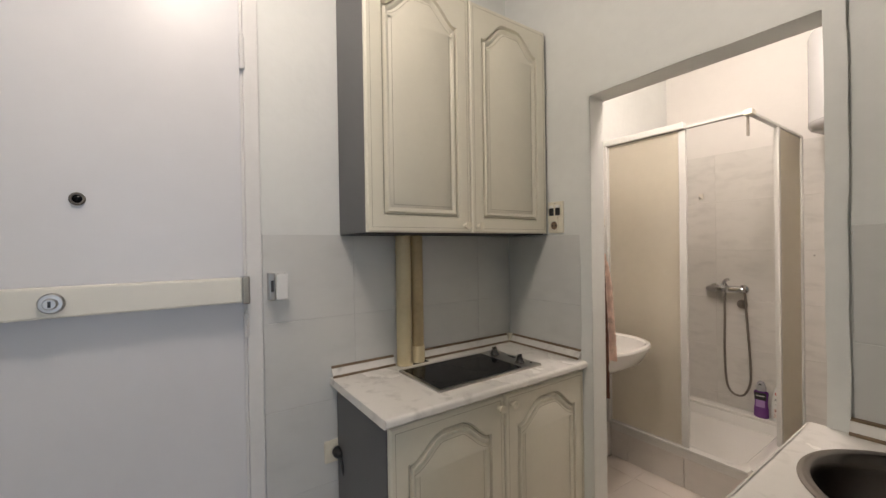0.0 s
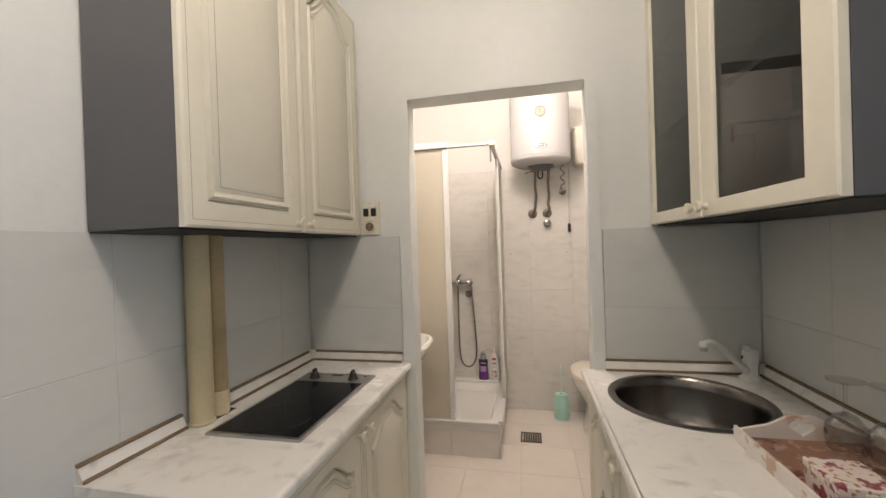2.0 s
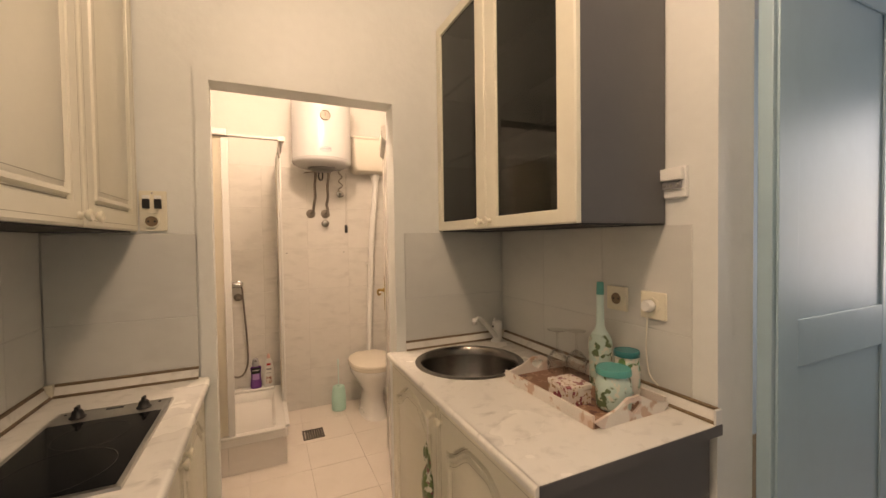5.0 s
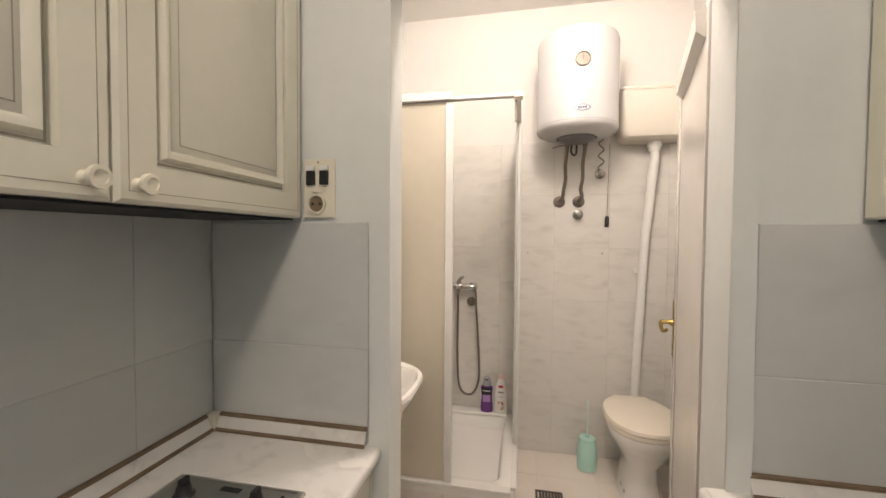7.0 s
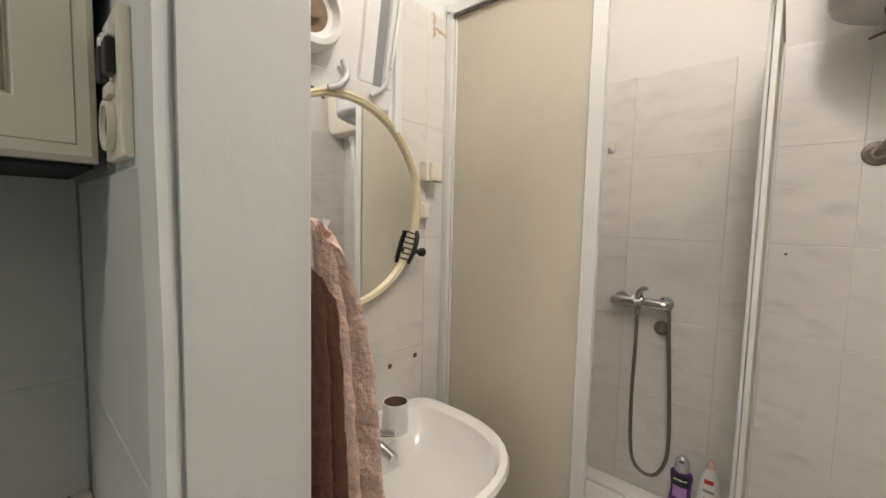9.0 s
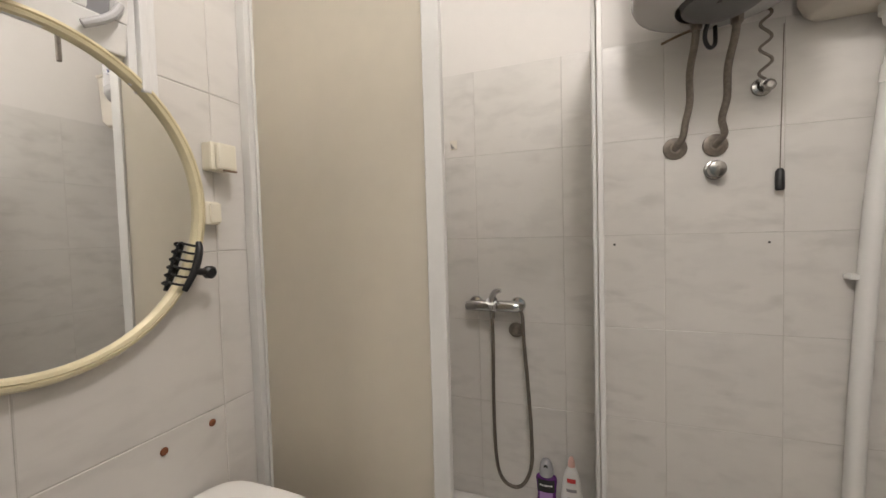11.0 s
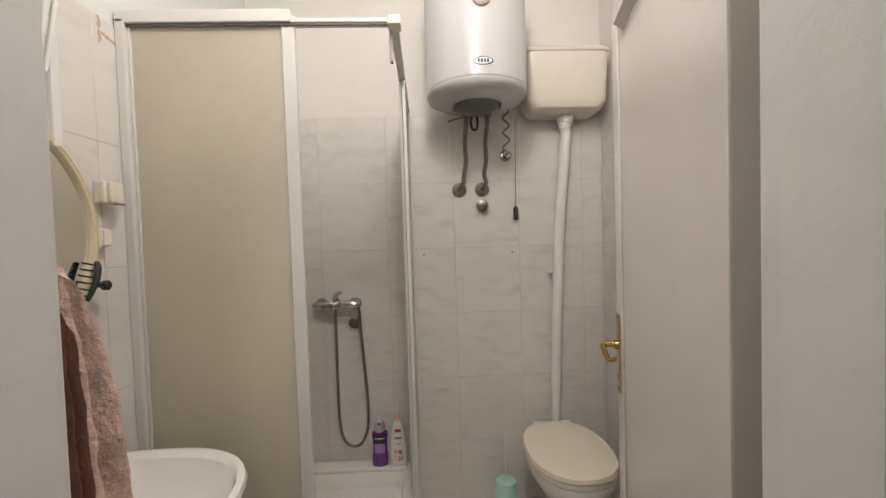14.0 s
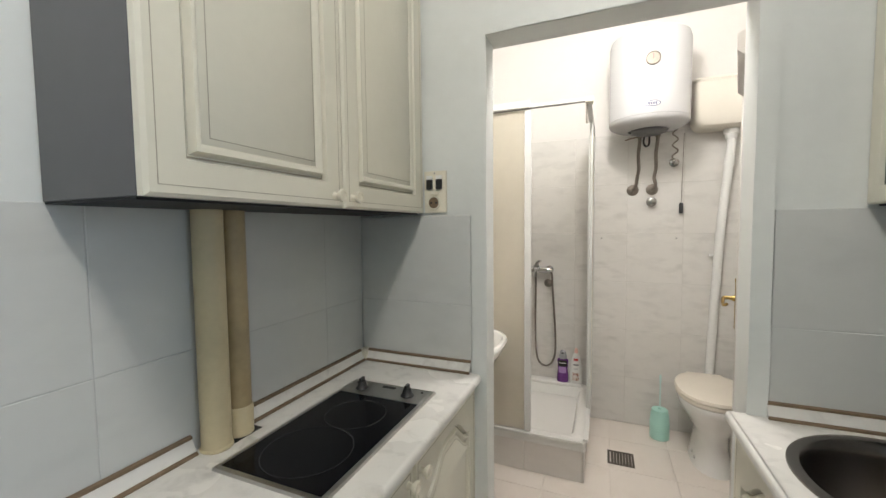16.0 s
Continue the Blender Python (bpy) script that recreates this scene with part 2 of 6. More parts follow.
M["smoke_glass"] = glass("smoked cabinet glass", (0.10, 0.13, 0.112), 0.03)
M["smoke_glass"].node_tree.nodes["Principled BSDF"].inputs["IOR"].default_value = 1.3
M["thin_glass"] = bpy.data.materials.new("thin drinking glass")
M["thin_glass"].use_nodes = True
tg = M["thin_glass"].node_tree
tg.nodes.remove(tg.nodes["Principled BSDF"])
tg_clear, tg_gloss, tg_fres, tg_mix = (tg.nodes.new(n) for n in ("ShaderNodeBsdfTransparent", "ShaderNodeBsdfGlossy", "ShaderNodeLayerWeight", "ShaderNodeMixShader"))
tg_clear.inputs["Color"].default_value = (0.985, 0.99, 0.985, 1)
tg_gloss.inputs["Roughness"].default_value = 0.03
tg_fres.inputs["Blend"].default_value = 0.24
for a_, b_ in ((tg_fres.outputs["Facing"], tg_mix.inputs["Fac"]), (tg_clear.outputs[0], tg_mix.inputs[1]), (tg_gloss.outputs[0], tg_mix.inputs[2]), (tg_mix.outputs[0], tg.nodes["Material Output"].inputs["Surface"])):
    tg.links.new(a_, b_)
M["clear_glass"] = glass("clear glass", (0.95, 0.97, 0.96), 0.01)


def decoupage(name, base, spot, spot2, scale=26):
    """Painted base with pasted paper leaves and flowers in two colours."""
    m = material(name, base, 0.3, vary=0.06, scale=10)
    nt = m.node_tree
    b = nt.nodes["Principled BSDF"]
    last = next(n for n in nt.nodes if n.bl_idname == "ShaderNodeHueSaturation").outputs["Color"]
    co = next(n for n in nt.nodes if n.bl_idname == "ShaderNodeTexCoord")
    for colour, sc, lo in ((spot, scale, 0.55), (spot2, scale * 1.7, 0.58)):
        nz, mr, mx = nt.nodes.new("ShaderNodeTexNoise"), nt.nodes.new("ShaderNodeMapRange"), nt.nodes.new("ShaderNodeMix")
        nz.inputs["Scale"].default_value, nz.inputs["Detail"].default_value = sc, 2.5
        mr.inputs["From Min"].default_value, mr.inputs["From Max"].default_value = lo, lo + 0.05
        nt.links.new(co.outputs["Object"], nz.inputs["Vector"])
        nt.links.new(nz.outputs["Fac"], mr.inputs["Value"])
        mx.data_type = "RGBA"
        mx.inputs["B"].default_value = (*colour, 1)
        nt.links.new(mr.outputs[0], mx.inputs["Factor"])
        nt.links.new(last, mx.inputs["A"])
        last = mx.outputs["Result"]
    nt.links.new(last, b.inputs["Base Color"])
    return m


M["deco_mint"] = decoupage("mint decoupage", (0.52, 0.68, 0.63), (0.11, 0.17, 0.08), (0.68, 0.70, 0.62), 30)
M["deco_white"] = decoupage("white decoupage", (0.74, 0.70, 0.64), (0.10, 0.22, 0.08), (0.40, 0.60, 0.55), 30)
M["deco_rose"] = decoupage("rose decoupage", (0.78, 0.69, 0.64), (0.28, 0.05, 0.07), (0.40, 0.24, 0.12), 46)
M["deco_tray"] = decoupage("tray decoupage", (0.28, 0.145, 0.095), (0.12, 0.03, 0.027), (0.46, 0.30, 0.22), 30)
M["tray_white"] = decoupage("worn white tray paint", (0.76, 0.71, 0.66), (0.70, 0.57, 0.51), (0.58, 0.40, 0.31), 13)
M["vine"] = decoupage("green printed fabric", (0.10, 0.16, 0.05), (0.62, 0.62, 0.55), (0.20, 0.05, 0.06), 30)

# ---- mesh helpers ----
BASE = {}


def thing(name, base, label, category, group="", kind=""):
    ob = new(name)
    ob.location = base
    BASE[ob] = Vector(base)
    return tagged(ob, label, category, group, kind)


def part(name, bm, mat, parent=None, label="", smooth=False):
    """Links a bmesh, given in world metres, as one mesh object under a thing or a part."""
    base = BASE[parent] if parent else Vector((0, 0, 0))
    bm.transform(Matrix.Translation(-base))
    bmesh.ops.recalc_face_normals(bm, faces=bm.faces[:])
    me = bpy.data.meshes.new(name)
    bm.to_mesh(me)
    bm.free()
    me.materials.append(M[mat])
    if smooth:
        me.shade_smooth()
        me.set_sharp_from_angle(angle=radians(38))
    ob = new(name, me)
    if parent:
        ob.parent = parent
        BASE[ob] = base
    if label:
        ob["label"] = label
    return ob


def solo(name, bm, mat, label, category, group="", kind="", smooth=False):
    """A thing that is one mesh, with its origin at the middle of its foot."""
    lo = Vector([min(v.co[i] for v in bm.verts) for i in range(3)])
    hi = Vector([max(v.co[i] for v in bm.verts) for i in range(3)])
    base = Vector(((lo.x + hi.x) / 2, (lo.y + hi.y) / 2, lo.z))
    bm.transform(Matrix.Translation(-base))
    ob = part(name, bm, mat, smooth=smooth)
    ob.location = base
    BASE[ob] = base
    return tagged(ob, label, category, group, kind)


def box(x0, x1, y0, y1, z0, z1, bevel=0.0, seg=2, bm=None):
    bm = bm or bmesh.new()
    x0, x1, y0, y1, z0, z1 = min(x0, x1), max(x0, x1), min(y0, y1), max(y0, y1), min(z0, z1), max(z0, z1)
    made = bmesh.ops.create_cube(bm, size=1, matrix=Matrix.LocRotScale(((x0 + x1) / 2, (y0 + y1) / 2, (z0 + z1) / 2), None, (x1 - x0, y1 - y0, z1 - z0)))
    if bevel:
        edges = list({e for v in made["verts"] for e in v.link_edges})
        bmesh.ops.bevel(bm, geom=edges, offset=bevel, segments=seg, affect="EDGES", profile=0.6)
    return bm


def loft(rings, bm=None, cap0=True, cap1=True, closed=True):
    """Skin over rings of equally many points."""
    bm = bm or bmesh.new()
    rows = [[bm.verts.new(p) for p in ring] for ring in rings]
    n = len(rows[0])
    for a, b in zip(rows, rows[1:]):
        for i in range(n if closed else n - 1):
            j = (i + 1) % n
            bm.faces.new((a[i], a[j], b[j], b[i]))
    if cap0:
        bm.faces.new(rows[0])
    if cap1:
        bm.faces.new(rows[-1])
    return bm


def lathe(profile, centre, axis="z", seg=28, bm=None, cap0=True, cap1=True, squash=(1, 1)):
    """Turned shape from (radius, height) pairs round an axis through centre."""
    turn = {"z": Matrix(), "x": Matrix.Rotation(radians(90), 4, "Y"), "y": Matrix.Rotation(radians(-90), 4, "X")}[axis]
    c = Vector(centre)
    rings = [[c + turn @ Vector((r * squash[0] * math.cos(a), r * squash[1] * math.sin(a), h)) for a in [2 * math.pi * k / seg for k in range(seg)]] for r, h in profile]
    return loft(rings, bm, cap0, cap1)


def tube(points, radius, seg=10, bm=None, smooth_steps=0):
    """Round bar along points; smooth_steps rounds the way between them."""
    pts = [Vector(p) for p in points]
    if smooth_steps:
        ext = [2 * pts[0] - pts[1]] + pts + [2 * pts[-1] - pts[-2]]
        out = []
        for i in range(1, len(ext) - 2):
            a, b, c, d = ext[i - 1 : i + 3]
            for k in range(smooth_steps):
                u = k / smooth_steps
                out.append(0.5 * (2 * b + (c - a) * u + (2 * a - 5 * b + 4 * c - d) * u * u + (3 * b - a - 3 * c + d) * u**3))
        pts = out + [pts[-1]]
    rings, side = [], None
    for i, p in enumerate(pts):
        d = (pts[min(i + 1, len(pts) - 1)] - pts[max(i - 1, 0)]).normalized()
        if side is None:
            side = d.orthogonal().normalized()
        side = (side - d * side.dot(d)).normalized()
        up = d.cross(side)
        r = radius(i / (len(pts) - 1)) if callable(radius) else radius
        rings.append([p + r * (math.cos(a) * side + math.sin(a) * up) for a in [2 * math.pi * k / seg for k in range(seg)]])
    return loft(rings, bm)


def prism(outline, axis, a0, a1, bm=None):
    """A flat outline pushed along an axis: x: (y, z) pairs, y: (x, z) pairs, z: (x, y) pairs."""
    put = {"x": lambda p, a: (a, p[0], p[1]), "y": lambda p, a: (p[0], a, p[1]), "z": lambda p, a: (p[0], p[1], a)}[axis]
    return loft([[put(p, a0) for p in outline], [put(p, a1) for p in outline]], bm)


def wall_with_hole(axis, a0, a1, u0, u1, z0, z1, hole=None):
    """A wall slab across one axis with a rectangular opening (hu0, hu1, hz0, hz1)."""
    bm = bmesh.new()

    def slab(p, q, r, s):
        if q - p > 1e-4 and s - r > 1e-4:
            box(*((a0, a1, p, q) if axis == "x" else (p, q, a0, a1)), r, s, bm=bm)

    if not hole:
        slab(u0, u1, z0, z1)
    else:
        h0, h1, k0, k1 = hole
        slab(u0, h0, z0, z1)
        slab(h1, u1, z0, z1)
        slab(h0, h1, k1, z1)
        slab(h0, h1, z0, k0)
    return bm


def structure(name, bm, mat, label="", category=""):
    ob = part(name, bm, mat)
    BASE[ob] = Vector((0, 0, 0))
    return tagged(ob, label or name.replace("_", " "), category or name.split("_")[0], kind="structure")


# ---- the shell ----
YL, YR, XP, XF = 1.505, -0.285, 1.408, 3.105
TOP, TOP_BATH = 2.85, 2.838
wall_entrance = structure("wall_entrance", wall_with_hole("y", YL, 1.68, -1.7, 3.3, 0, 3.2, (-0.72, 0.208, 0, 2.30)), "plaster", "white painted wall with entrance door and tiled splashback", "wall")
wall_far = structure("wall_far", wall_with_hole("x", XF, 3.3, -0.45, 1.68, 0, 3.2), "bath_paint", "white painted bathroom end wall, tiled below", "wall")
wall_partition = structure("wall_partition", wall_with_hole("x", XP, 1.50, -0.285, YL, 0, 3.2, (0.291, 1.013, 0, 2.003)), "plaster", "white painted partition with open bathroom doorway", "wall")
wall_sink = structure("wall_sink", wall_with_hole("y", -0.45, YR, 0.35, 3.3, 0, 3.2), "plaster", "white painted kitchen wall, tiled above the counter", "wall")
wall_hall = structure("wall_hall", wall_with_hole("y", -0.45, YR, -1.7, 0.35, 0, 3.2, (-0.65, 0.349, 0, 2.35)), "plaster", "white wall with doorway into the next room", "wall")
# out of view; its blue is chosen to cut light bounced under the cabinets
wall_back = structure("wall_back", wall_with_hole("x", -1.86, -1.7, -3.6, 1.68, 0, 3.2), "blue_wall", "unseen end wall of the hall, blue to cut bounced light", "wall")
wall_room = structure("wall_room", wall_with_hole("x", 1.25, 1.40, -3.6, -0.45, 0, 3.2), "blue_wall", "pale blue wall of the next room", "wall")
wall_window = structure("wall_window", wall_with_hole("y", -3.6, -3.4, -1.7, 1.25, 0, 3.2, (-0.95, 0.35, 0.8, 2.3)), "blue_wall", "pale blue window wall of the next room", "wall")
floor = structure("floor", box(-1.7, 1.50, -0.285, 1.505, -0.12, -0.006), "floor_grout", "pale tiled kitchen floor", "floor")
floor_room = structure("floor_room", box(-1.7, 1.25, -3.4, -0.285, -0.12, 0.0), "parquet", "oak parquet floor of the next room", "floor")
floor_bath = structure("floor_bath", box(1.50, 3.3, -0.285, 1.505, -0.12, -0.006), "floor_grout", "pale tiled bathroom floor", "floor")
ceiling = structure("ceiling", box(-1.86, 1.45, -3.6, 1.68, TOP, 3.0), "ceiling", "white kitchen ceiling", "ceiling")
ceiling_bath = structure("ceiling_bath", box(1.45, 3.3, -0.45, 1.68, TOP_BATH, 3.2), "ceiling", "white bathroom ceiling", "ceiling")

# painted casing round the bathroom opening, its edges rounded by many coats


def casing_ring(along, wide, inner, outer, proud):
    """Section of the casing: inner and outer edge, standing proud of the partition."""
    pts = []
    for k in range(7):
        a = math.pi / 2 * k / 6
        pts.append((inner + math.copysign(0.012 * (1 - math.sin(a)), outer - inner), proud - 0.012 + 0.012 * math.sin(a) if k else 0.0))
    for k in range(7):
        a = math.pi / 2 * k / 6
        pts.append((outer - math.copysign(0.008 * (1 - math.sin(math.pi / 2 - a)), outer - inner), proud * math.cos(a)))
    return [(XP - d, w, along) if wide == "y" else (XP - d, along, w) for w, d in pts]


for nm, wide, inner, outer, lo, hi in (("side", "y", 0.296, 0.251, 0.0, 2.046), ("side", "y", 1.0075, 1.058, 0.0, 2.046), ("head", "z", 1.998, 2.046, 0.2965, 1.007)):
    rings = []
    for k in range(25):
        along = lo + (hi - lo) * k / 24
        wave = 0.0016 * math.sin(along * 9.0 + inner * 7) + 0.001 * math.sin(along * 23.0)
        rings.append(casing_ring(along, wide, inner + wave * 0.6, outer + wave, 0.015 + wave * 0.4))
    structure("trim", loft(rings), "plaster", "white painted door casing with rounded uneven edges", "trim")

# ---- entrance side ----
door = thing("door_entrance", (-0.25, 1.52, 0), "closed white painted flat entrance door with peephole", "door", kind="structure")
part("leaf", box(-0.70, 0.158, 1.498, 1.545, 0.01, 2.28, 0.003), "door_white", door)
frame_e = box(0.166, 0.214, 1.488, 1.60, 0, 2.34, 0.004)
box(-0.76, -0.708, 1.488, 1.60, 0, 2.34, 0.004, bm=frame_e)
box(-0.70, 0.158, 1.488, 1.60, 2.288, 2.34, 0.004, bm=frame_e)
part("door_frame", frame_e, "frame_white", door, "white enamelled door frame")
part("stop_strip", box(0.1585, 0.1655, 1.500, 1.59, 0, 2.288), "frame_white", door)
peep = part("peephole", lathe([(0.018, 0.0), (0.018, -0.006), (0.015, -0.009), (0.012, -0.009), (0.011, -0.004)], (-0.255, 1.498, 1.529), "y", 24), "drain_metal", door, "dull metal peephole ring", True)
part("lens", lathe([(0.012, -0.004), (0.008, -0.0075), (0.001, -0.009)], (-0.255, 1.4975, 1.529), "y", 16), "black_glass", peep, "", True)
for z0, z1 in ((1.99, 2.10), (1.085, 1.165), (0.25, 0.36)):
    hinge = part("hinge", lathe([(0.007, z0), (0.0085, z0 + 0.004), (0.0085, z1 - 0.004), (0.004, z1)], (0.163, 1.487, 0), "z", 12), "frame_white", door, "painted barrel hinge", True)
    part("pin", lathe([(0.004, z1 - 0.001), (0.005, z1 + 0.008), (0.001, z1 + 0.012)], (0.163, 1.487, 0), "z", 10), "frame_white", hinge, "", True)

bar = thing("door_bar", (-0.27, 1.46, 1.21), "cream enamelled steel security bar across the door", "door bar")
part("beam", box(-0.68, 0.1455, 1.437, 1.485, 1.208, 1.289, 0.006), "bar_white", bar)
part("end_bracket", box(0.146, 0.168, 1.432, 1.488, 1.203, 1.293, 0.004), "chrome", bar, "chrome end bracket")
cyl = part("lock_cylinder", lathe([(0.027, 0), (0.027, -0.008), (0.023, -0.013), (0.015, -0.013), (0.015, -0.022), (0.012, -0.026)], (-0.300, 1.437, 1.248), "y", 26), "steel", bar, "round steel lock cylinder", True)
part("key_slot", box(-0.303, -0.297, 1.4095, 1.412, 1.240, 1.256), "black", cyl)

catch = thing("bar_catch", (0.275, 1.47, 1.205), "steel wall catch with white cover for the bar", "door catch")
body = box(0.231, 0.250, 1.455, 1.50, 1.203, 1.298, 0.003)
part("steel_body", body, "steel", catch)
part("cover", box(0.2505, 0.290, 1.440, 1.50, 1.206, 1.295, 0.005), "white_plastic", catch, "white plastic cover")
part("slot", box(0.236, 0.245, 1.4535, 1.456, 1.233, 1.273), "black", catch)

def wall_socket(name, x, z, y, facing, label, w=0.082, inner="black", well="cream_plastic"):
    """Ivory single socket on a wall; facing -1 looks towards smaller y, 1 towards larger."""
    s = thing(name, (x, y, z - w / 2), label, "wall socket")
    d = facing
    part("plate", box(x - w / 2, x + w / 2, y, y + d * 0.012, z - w / 2, z + w / 2, 0.004), "cream_plastic", s)
    cup = lathe([(0.026, 0.0125 * d), (0.026, 0.016 * d), (0.0215, 0.016 * d), (0.020, 0.0135 * d)], (x, y, z), "y", 26)
    c = part("cup_rim", cup, "cream_plastic", s, "", True)
    part("well", lathe([(0.0195, 0.0128 * d), (0.0195, 0.0138 * d)], (x, y, z), "y", 24), well, c)
    for dx in (-0.0095, 0.0095):
        part("contact_hole", lathe([(0.0035, 0.0137 * d), (0.0035, 0.0146 * d)], (x + dx, y, z), "y", 10), inner, c)
    return s

low = wall_socket("wall_socket", 0.462, 0.605, 1.50, -1, "ivory wall socket beside the base cabinet")
plug = thing("power_plug", (0.475, 1.47, 0.59), "black plug with its cable to the hob", "plug")
part("plug_body", lathe([(0.019, -0.017), (0.021, -0.03), (0.016, -0.05), (0.008, -0.058)], (0.466, 1.50, 0.605), "y", 20), "black", plug, "", True)
part("cable", tube([(0.466, 1.447, 0.603), (0.467, 1.432, 0.575), (0.476, 1.436, 0.53), (0.505, 1.448, 0.50), (0.535, 1.457, 0.495)], 0.0045, 8, smooth_steps=6), "black", plug, "", True)

# ---- cabinets ----

def arch_outline(x0, x1, z0, z1, rise, inset=0.0, n=28):
    """Panel outline in x and z, anticlockwise from the lower corner: straight sides, cathedral arch on top."""
    cx, a = (x0 + x1) / 2, (x1 - x0) / 2
    pts = [(x0, z0), (x1, z0)]
    for k in range(n + 1):
        u = 1 - 2 * k / n
        f = min(1, max(0, (0.93 - abs(u)) / 0.72))
        pts.append((cx + a * u, z1 - rise + rise * (0.5 - 0.5 * math.cos(math.pi * f ** 0.85))))
    if not inset:
        return pts
    out = []
    for i, p in enumerate(pts):
        q, r = Vector(pts[i - 1]), Vector(pts[(i + 1) % len(pts)])
        p = Vector(p)
        n0, n1 = (p - q).normalized(), (r - p).normalized()
        n0, n1 = Vector((-n0.y, n0.x)), Vector((-n1.y, n1.x))
        m = n0 + n1
        out.append(tuple(p + m * (inset / max(0.6, m.dot(n0)))))
    return out


def panel_door(parent, x0, x1, z0, z1, y, d, rise, knob_x, knob_z):
    """A foil-wrapped door with a moulded arched panel; d is the way it faces along y."""
    s = 0.060
    o = (x0 + s, x1 - s, z0 + s * 0.95, z1 - s * 0.8)
    base = arch_outline(*o, rise)
    rim = [(x0 + 0.006, z0 + 0.006), (x1 - 0.006, z0 + 0.006)]
    top = base[2:]
    for i, (x, z) in enumerate(top):
        rim.append((x1 - 0.006 if i == 0 else x0 + 0.006 if i == len(top) - 1 else x, z1 - 0.006))
    outer = [(x0, z0), (x1, z0)] + [(x1 if i == 0 else x0 if i == len(top) - 1 else x, z1) for i, (x, z) in enumerate(top)]
    put = lambda ring, h: [(x, y + d * h, z) for x, z in ring]
    rings = [put(outer, -0.018), put(outer, -0.005), put(rim, 0.0), put(base, 0.0), put(arch_outline(*o, rise, 0.004), -0.0115),
             put(arch_outline(*o, rise, 0.011), -0.0115), put(arch_outline(*o, rise, 0.0165), 0.0015), put(arch_outline(*o, rise, 0.022), 0.0005),
             put(arch_outline(*o, rise, 0.030), -0.0065), put(arch_outline(*o, rise, 0.046), 0.0015)]
    dr = part("door", loft(rings), "cream", parent, "", True)
    # rubbed lines along the moulding
    for inset, w, h in ((0.0055, 0.0030, -0.0114), (0.0395, 0.0017, -0.0008)):
        a, b = arch_outline(*o, rise, inset), arch_outline(*o, rise, inset + w)
        bm = bmesh.new()
        ra, rb = [bm.verts.new((p[0], y + d * (h + 0.0005), p[1])) for p in a], [bm.verts.new((p[0], y + d * (h + 0.0005), p[1])) for p in b]
        for i in range(len(ra)):
            j = (i + 1) % len(ra)
            bm.faces.new((ra[i], ra[j], rb[j], rb[i]))
        part("groove_line", bm, "cream_line", dr, "thin brown rubbed groove")
    line = bmesh.new()
    e = 0.017
    for p in ((x0 + e, x0 + e + 0.0013, z0 + e, z1 - e), (x1 - e - 0.0013, x1 - e, z0 + e, z1 - e), (x0 + e, x1 - e, z0 + e, z0 + e + 0.0013), (x0 + e, x1 - e, z1 - e - 0.0013, z1 - e)):
        box(p[0], p[1], y - d * 0.001, y + d * 0.0004, p[2], p[3], bm=line)
    part("edge_line", line, "cream_line", dr, "thin brown rubbed edge line")
    knob(dr, knob_x, y, knob_z, d)
    return dr


def knob(parent, x, y, z, d):
    k = part("knob", lathe([(0.010, 0), (0.007, 0.004 * d), (0.0065, 0.011 * d), (0.013, 0.016 * d), (0.0155, 0.021 * d), (0.0145, 0.026 * d), (0.0095, 0.0265 * d), (0.0085, 0.0245 * d), (0.001, 0.0235 * d)], (x, y, z), "y", 22), "cream_plastic", parent, "round ivory knob", True)
    return k


def carcass(parent, x0, x1, y0, y1, z0, z1, left="grey_side", right="grey_side", shelves=(), top=True):
    """Cabinet box open to the doors: sides, top, bottom, back and shelves."""
    t = 0.017
    part("side_panel", box(x0, x0 + t, y0, y1, z0, z1, 0.001), left, parent)
    part("side_panel", box(x1 - t, x1, y0, y1, z0, z1, 0.001), right, parent)
    part("bottom_panel", box(x0 + t, x1 - t, y0, y1, z0, z0 + t), "grey_side", parent)
    if top:
        part("top_panel", box(x0 + t, x1 - t, y0, y1, z1 - t, z1), "grey_side", parent)
    deep = y1 if abs(y1 - 0.6) > abs(y0 - 0.6) else y0
    part("back_panel", box(x0 + t, x1 - t, deep - math.copysign(0.006, deep - 0.6), deep, z0 + t, z1 - t), "grey_side", parent)
    for z in shelves:
        part("shelf", box(x0 + t, x1 - t, y0 + 0.012, y1 - 0.012, z, z + 0.016), "grey_side", parent)


upper_l = thing("wall_cabinet", (0.944, 1.36, 1.431), "cream wall cabinet with arched doors and dark grey sides", "wall cabinet")
carcass(upper_l, 0.497, 1.392, 1.2525, 1.498, 1.433, 2.36, shelves=(1.85,))
panel_door(upper_l, 0.497, 0.942, 1.433, 2.36, 1.233, -1, 0.085, 0.908, 1.460)
panel_door(upper_l, 0.946, 1.392, 1.433, 2.36, 1.233, -1, 0.085, 0.976, 1.460)
# black sheet paints in the darkness below the bottom panel
part("bottom_edge", box(0.499, 1.390, 1.256, 1.496, 1.4285, 1.4325), "gap_shade", upper_l, "black sheet painting the dark under the cabinet")

base_l = thing("base_cabinet", (0.93, 1.28, 0), "cream base cabinet with arched doors below the hob", "base cabinet")
carcass(base_l, 0.472, 1.398, 1.070, 1.49, 0.10, 0.855, shelves=(0.45,), top=False)
part("plinth", box(0.48, 1.396, 1.10, 1.12, 0.002, 0.10), "grey_side", base_l)
panel_door(base_l, 0.474, 0.932, 0.105, 0.845, 1.050, -1, 0.075, 0.903, 0.805)
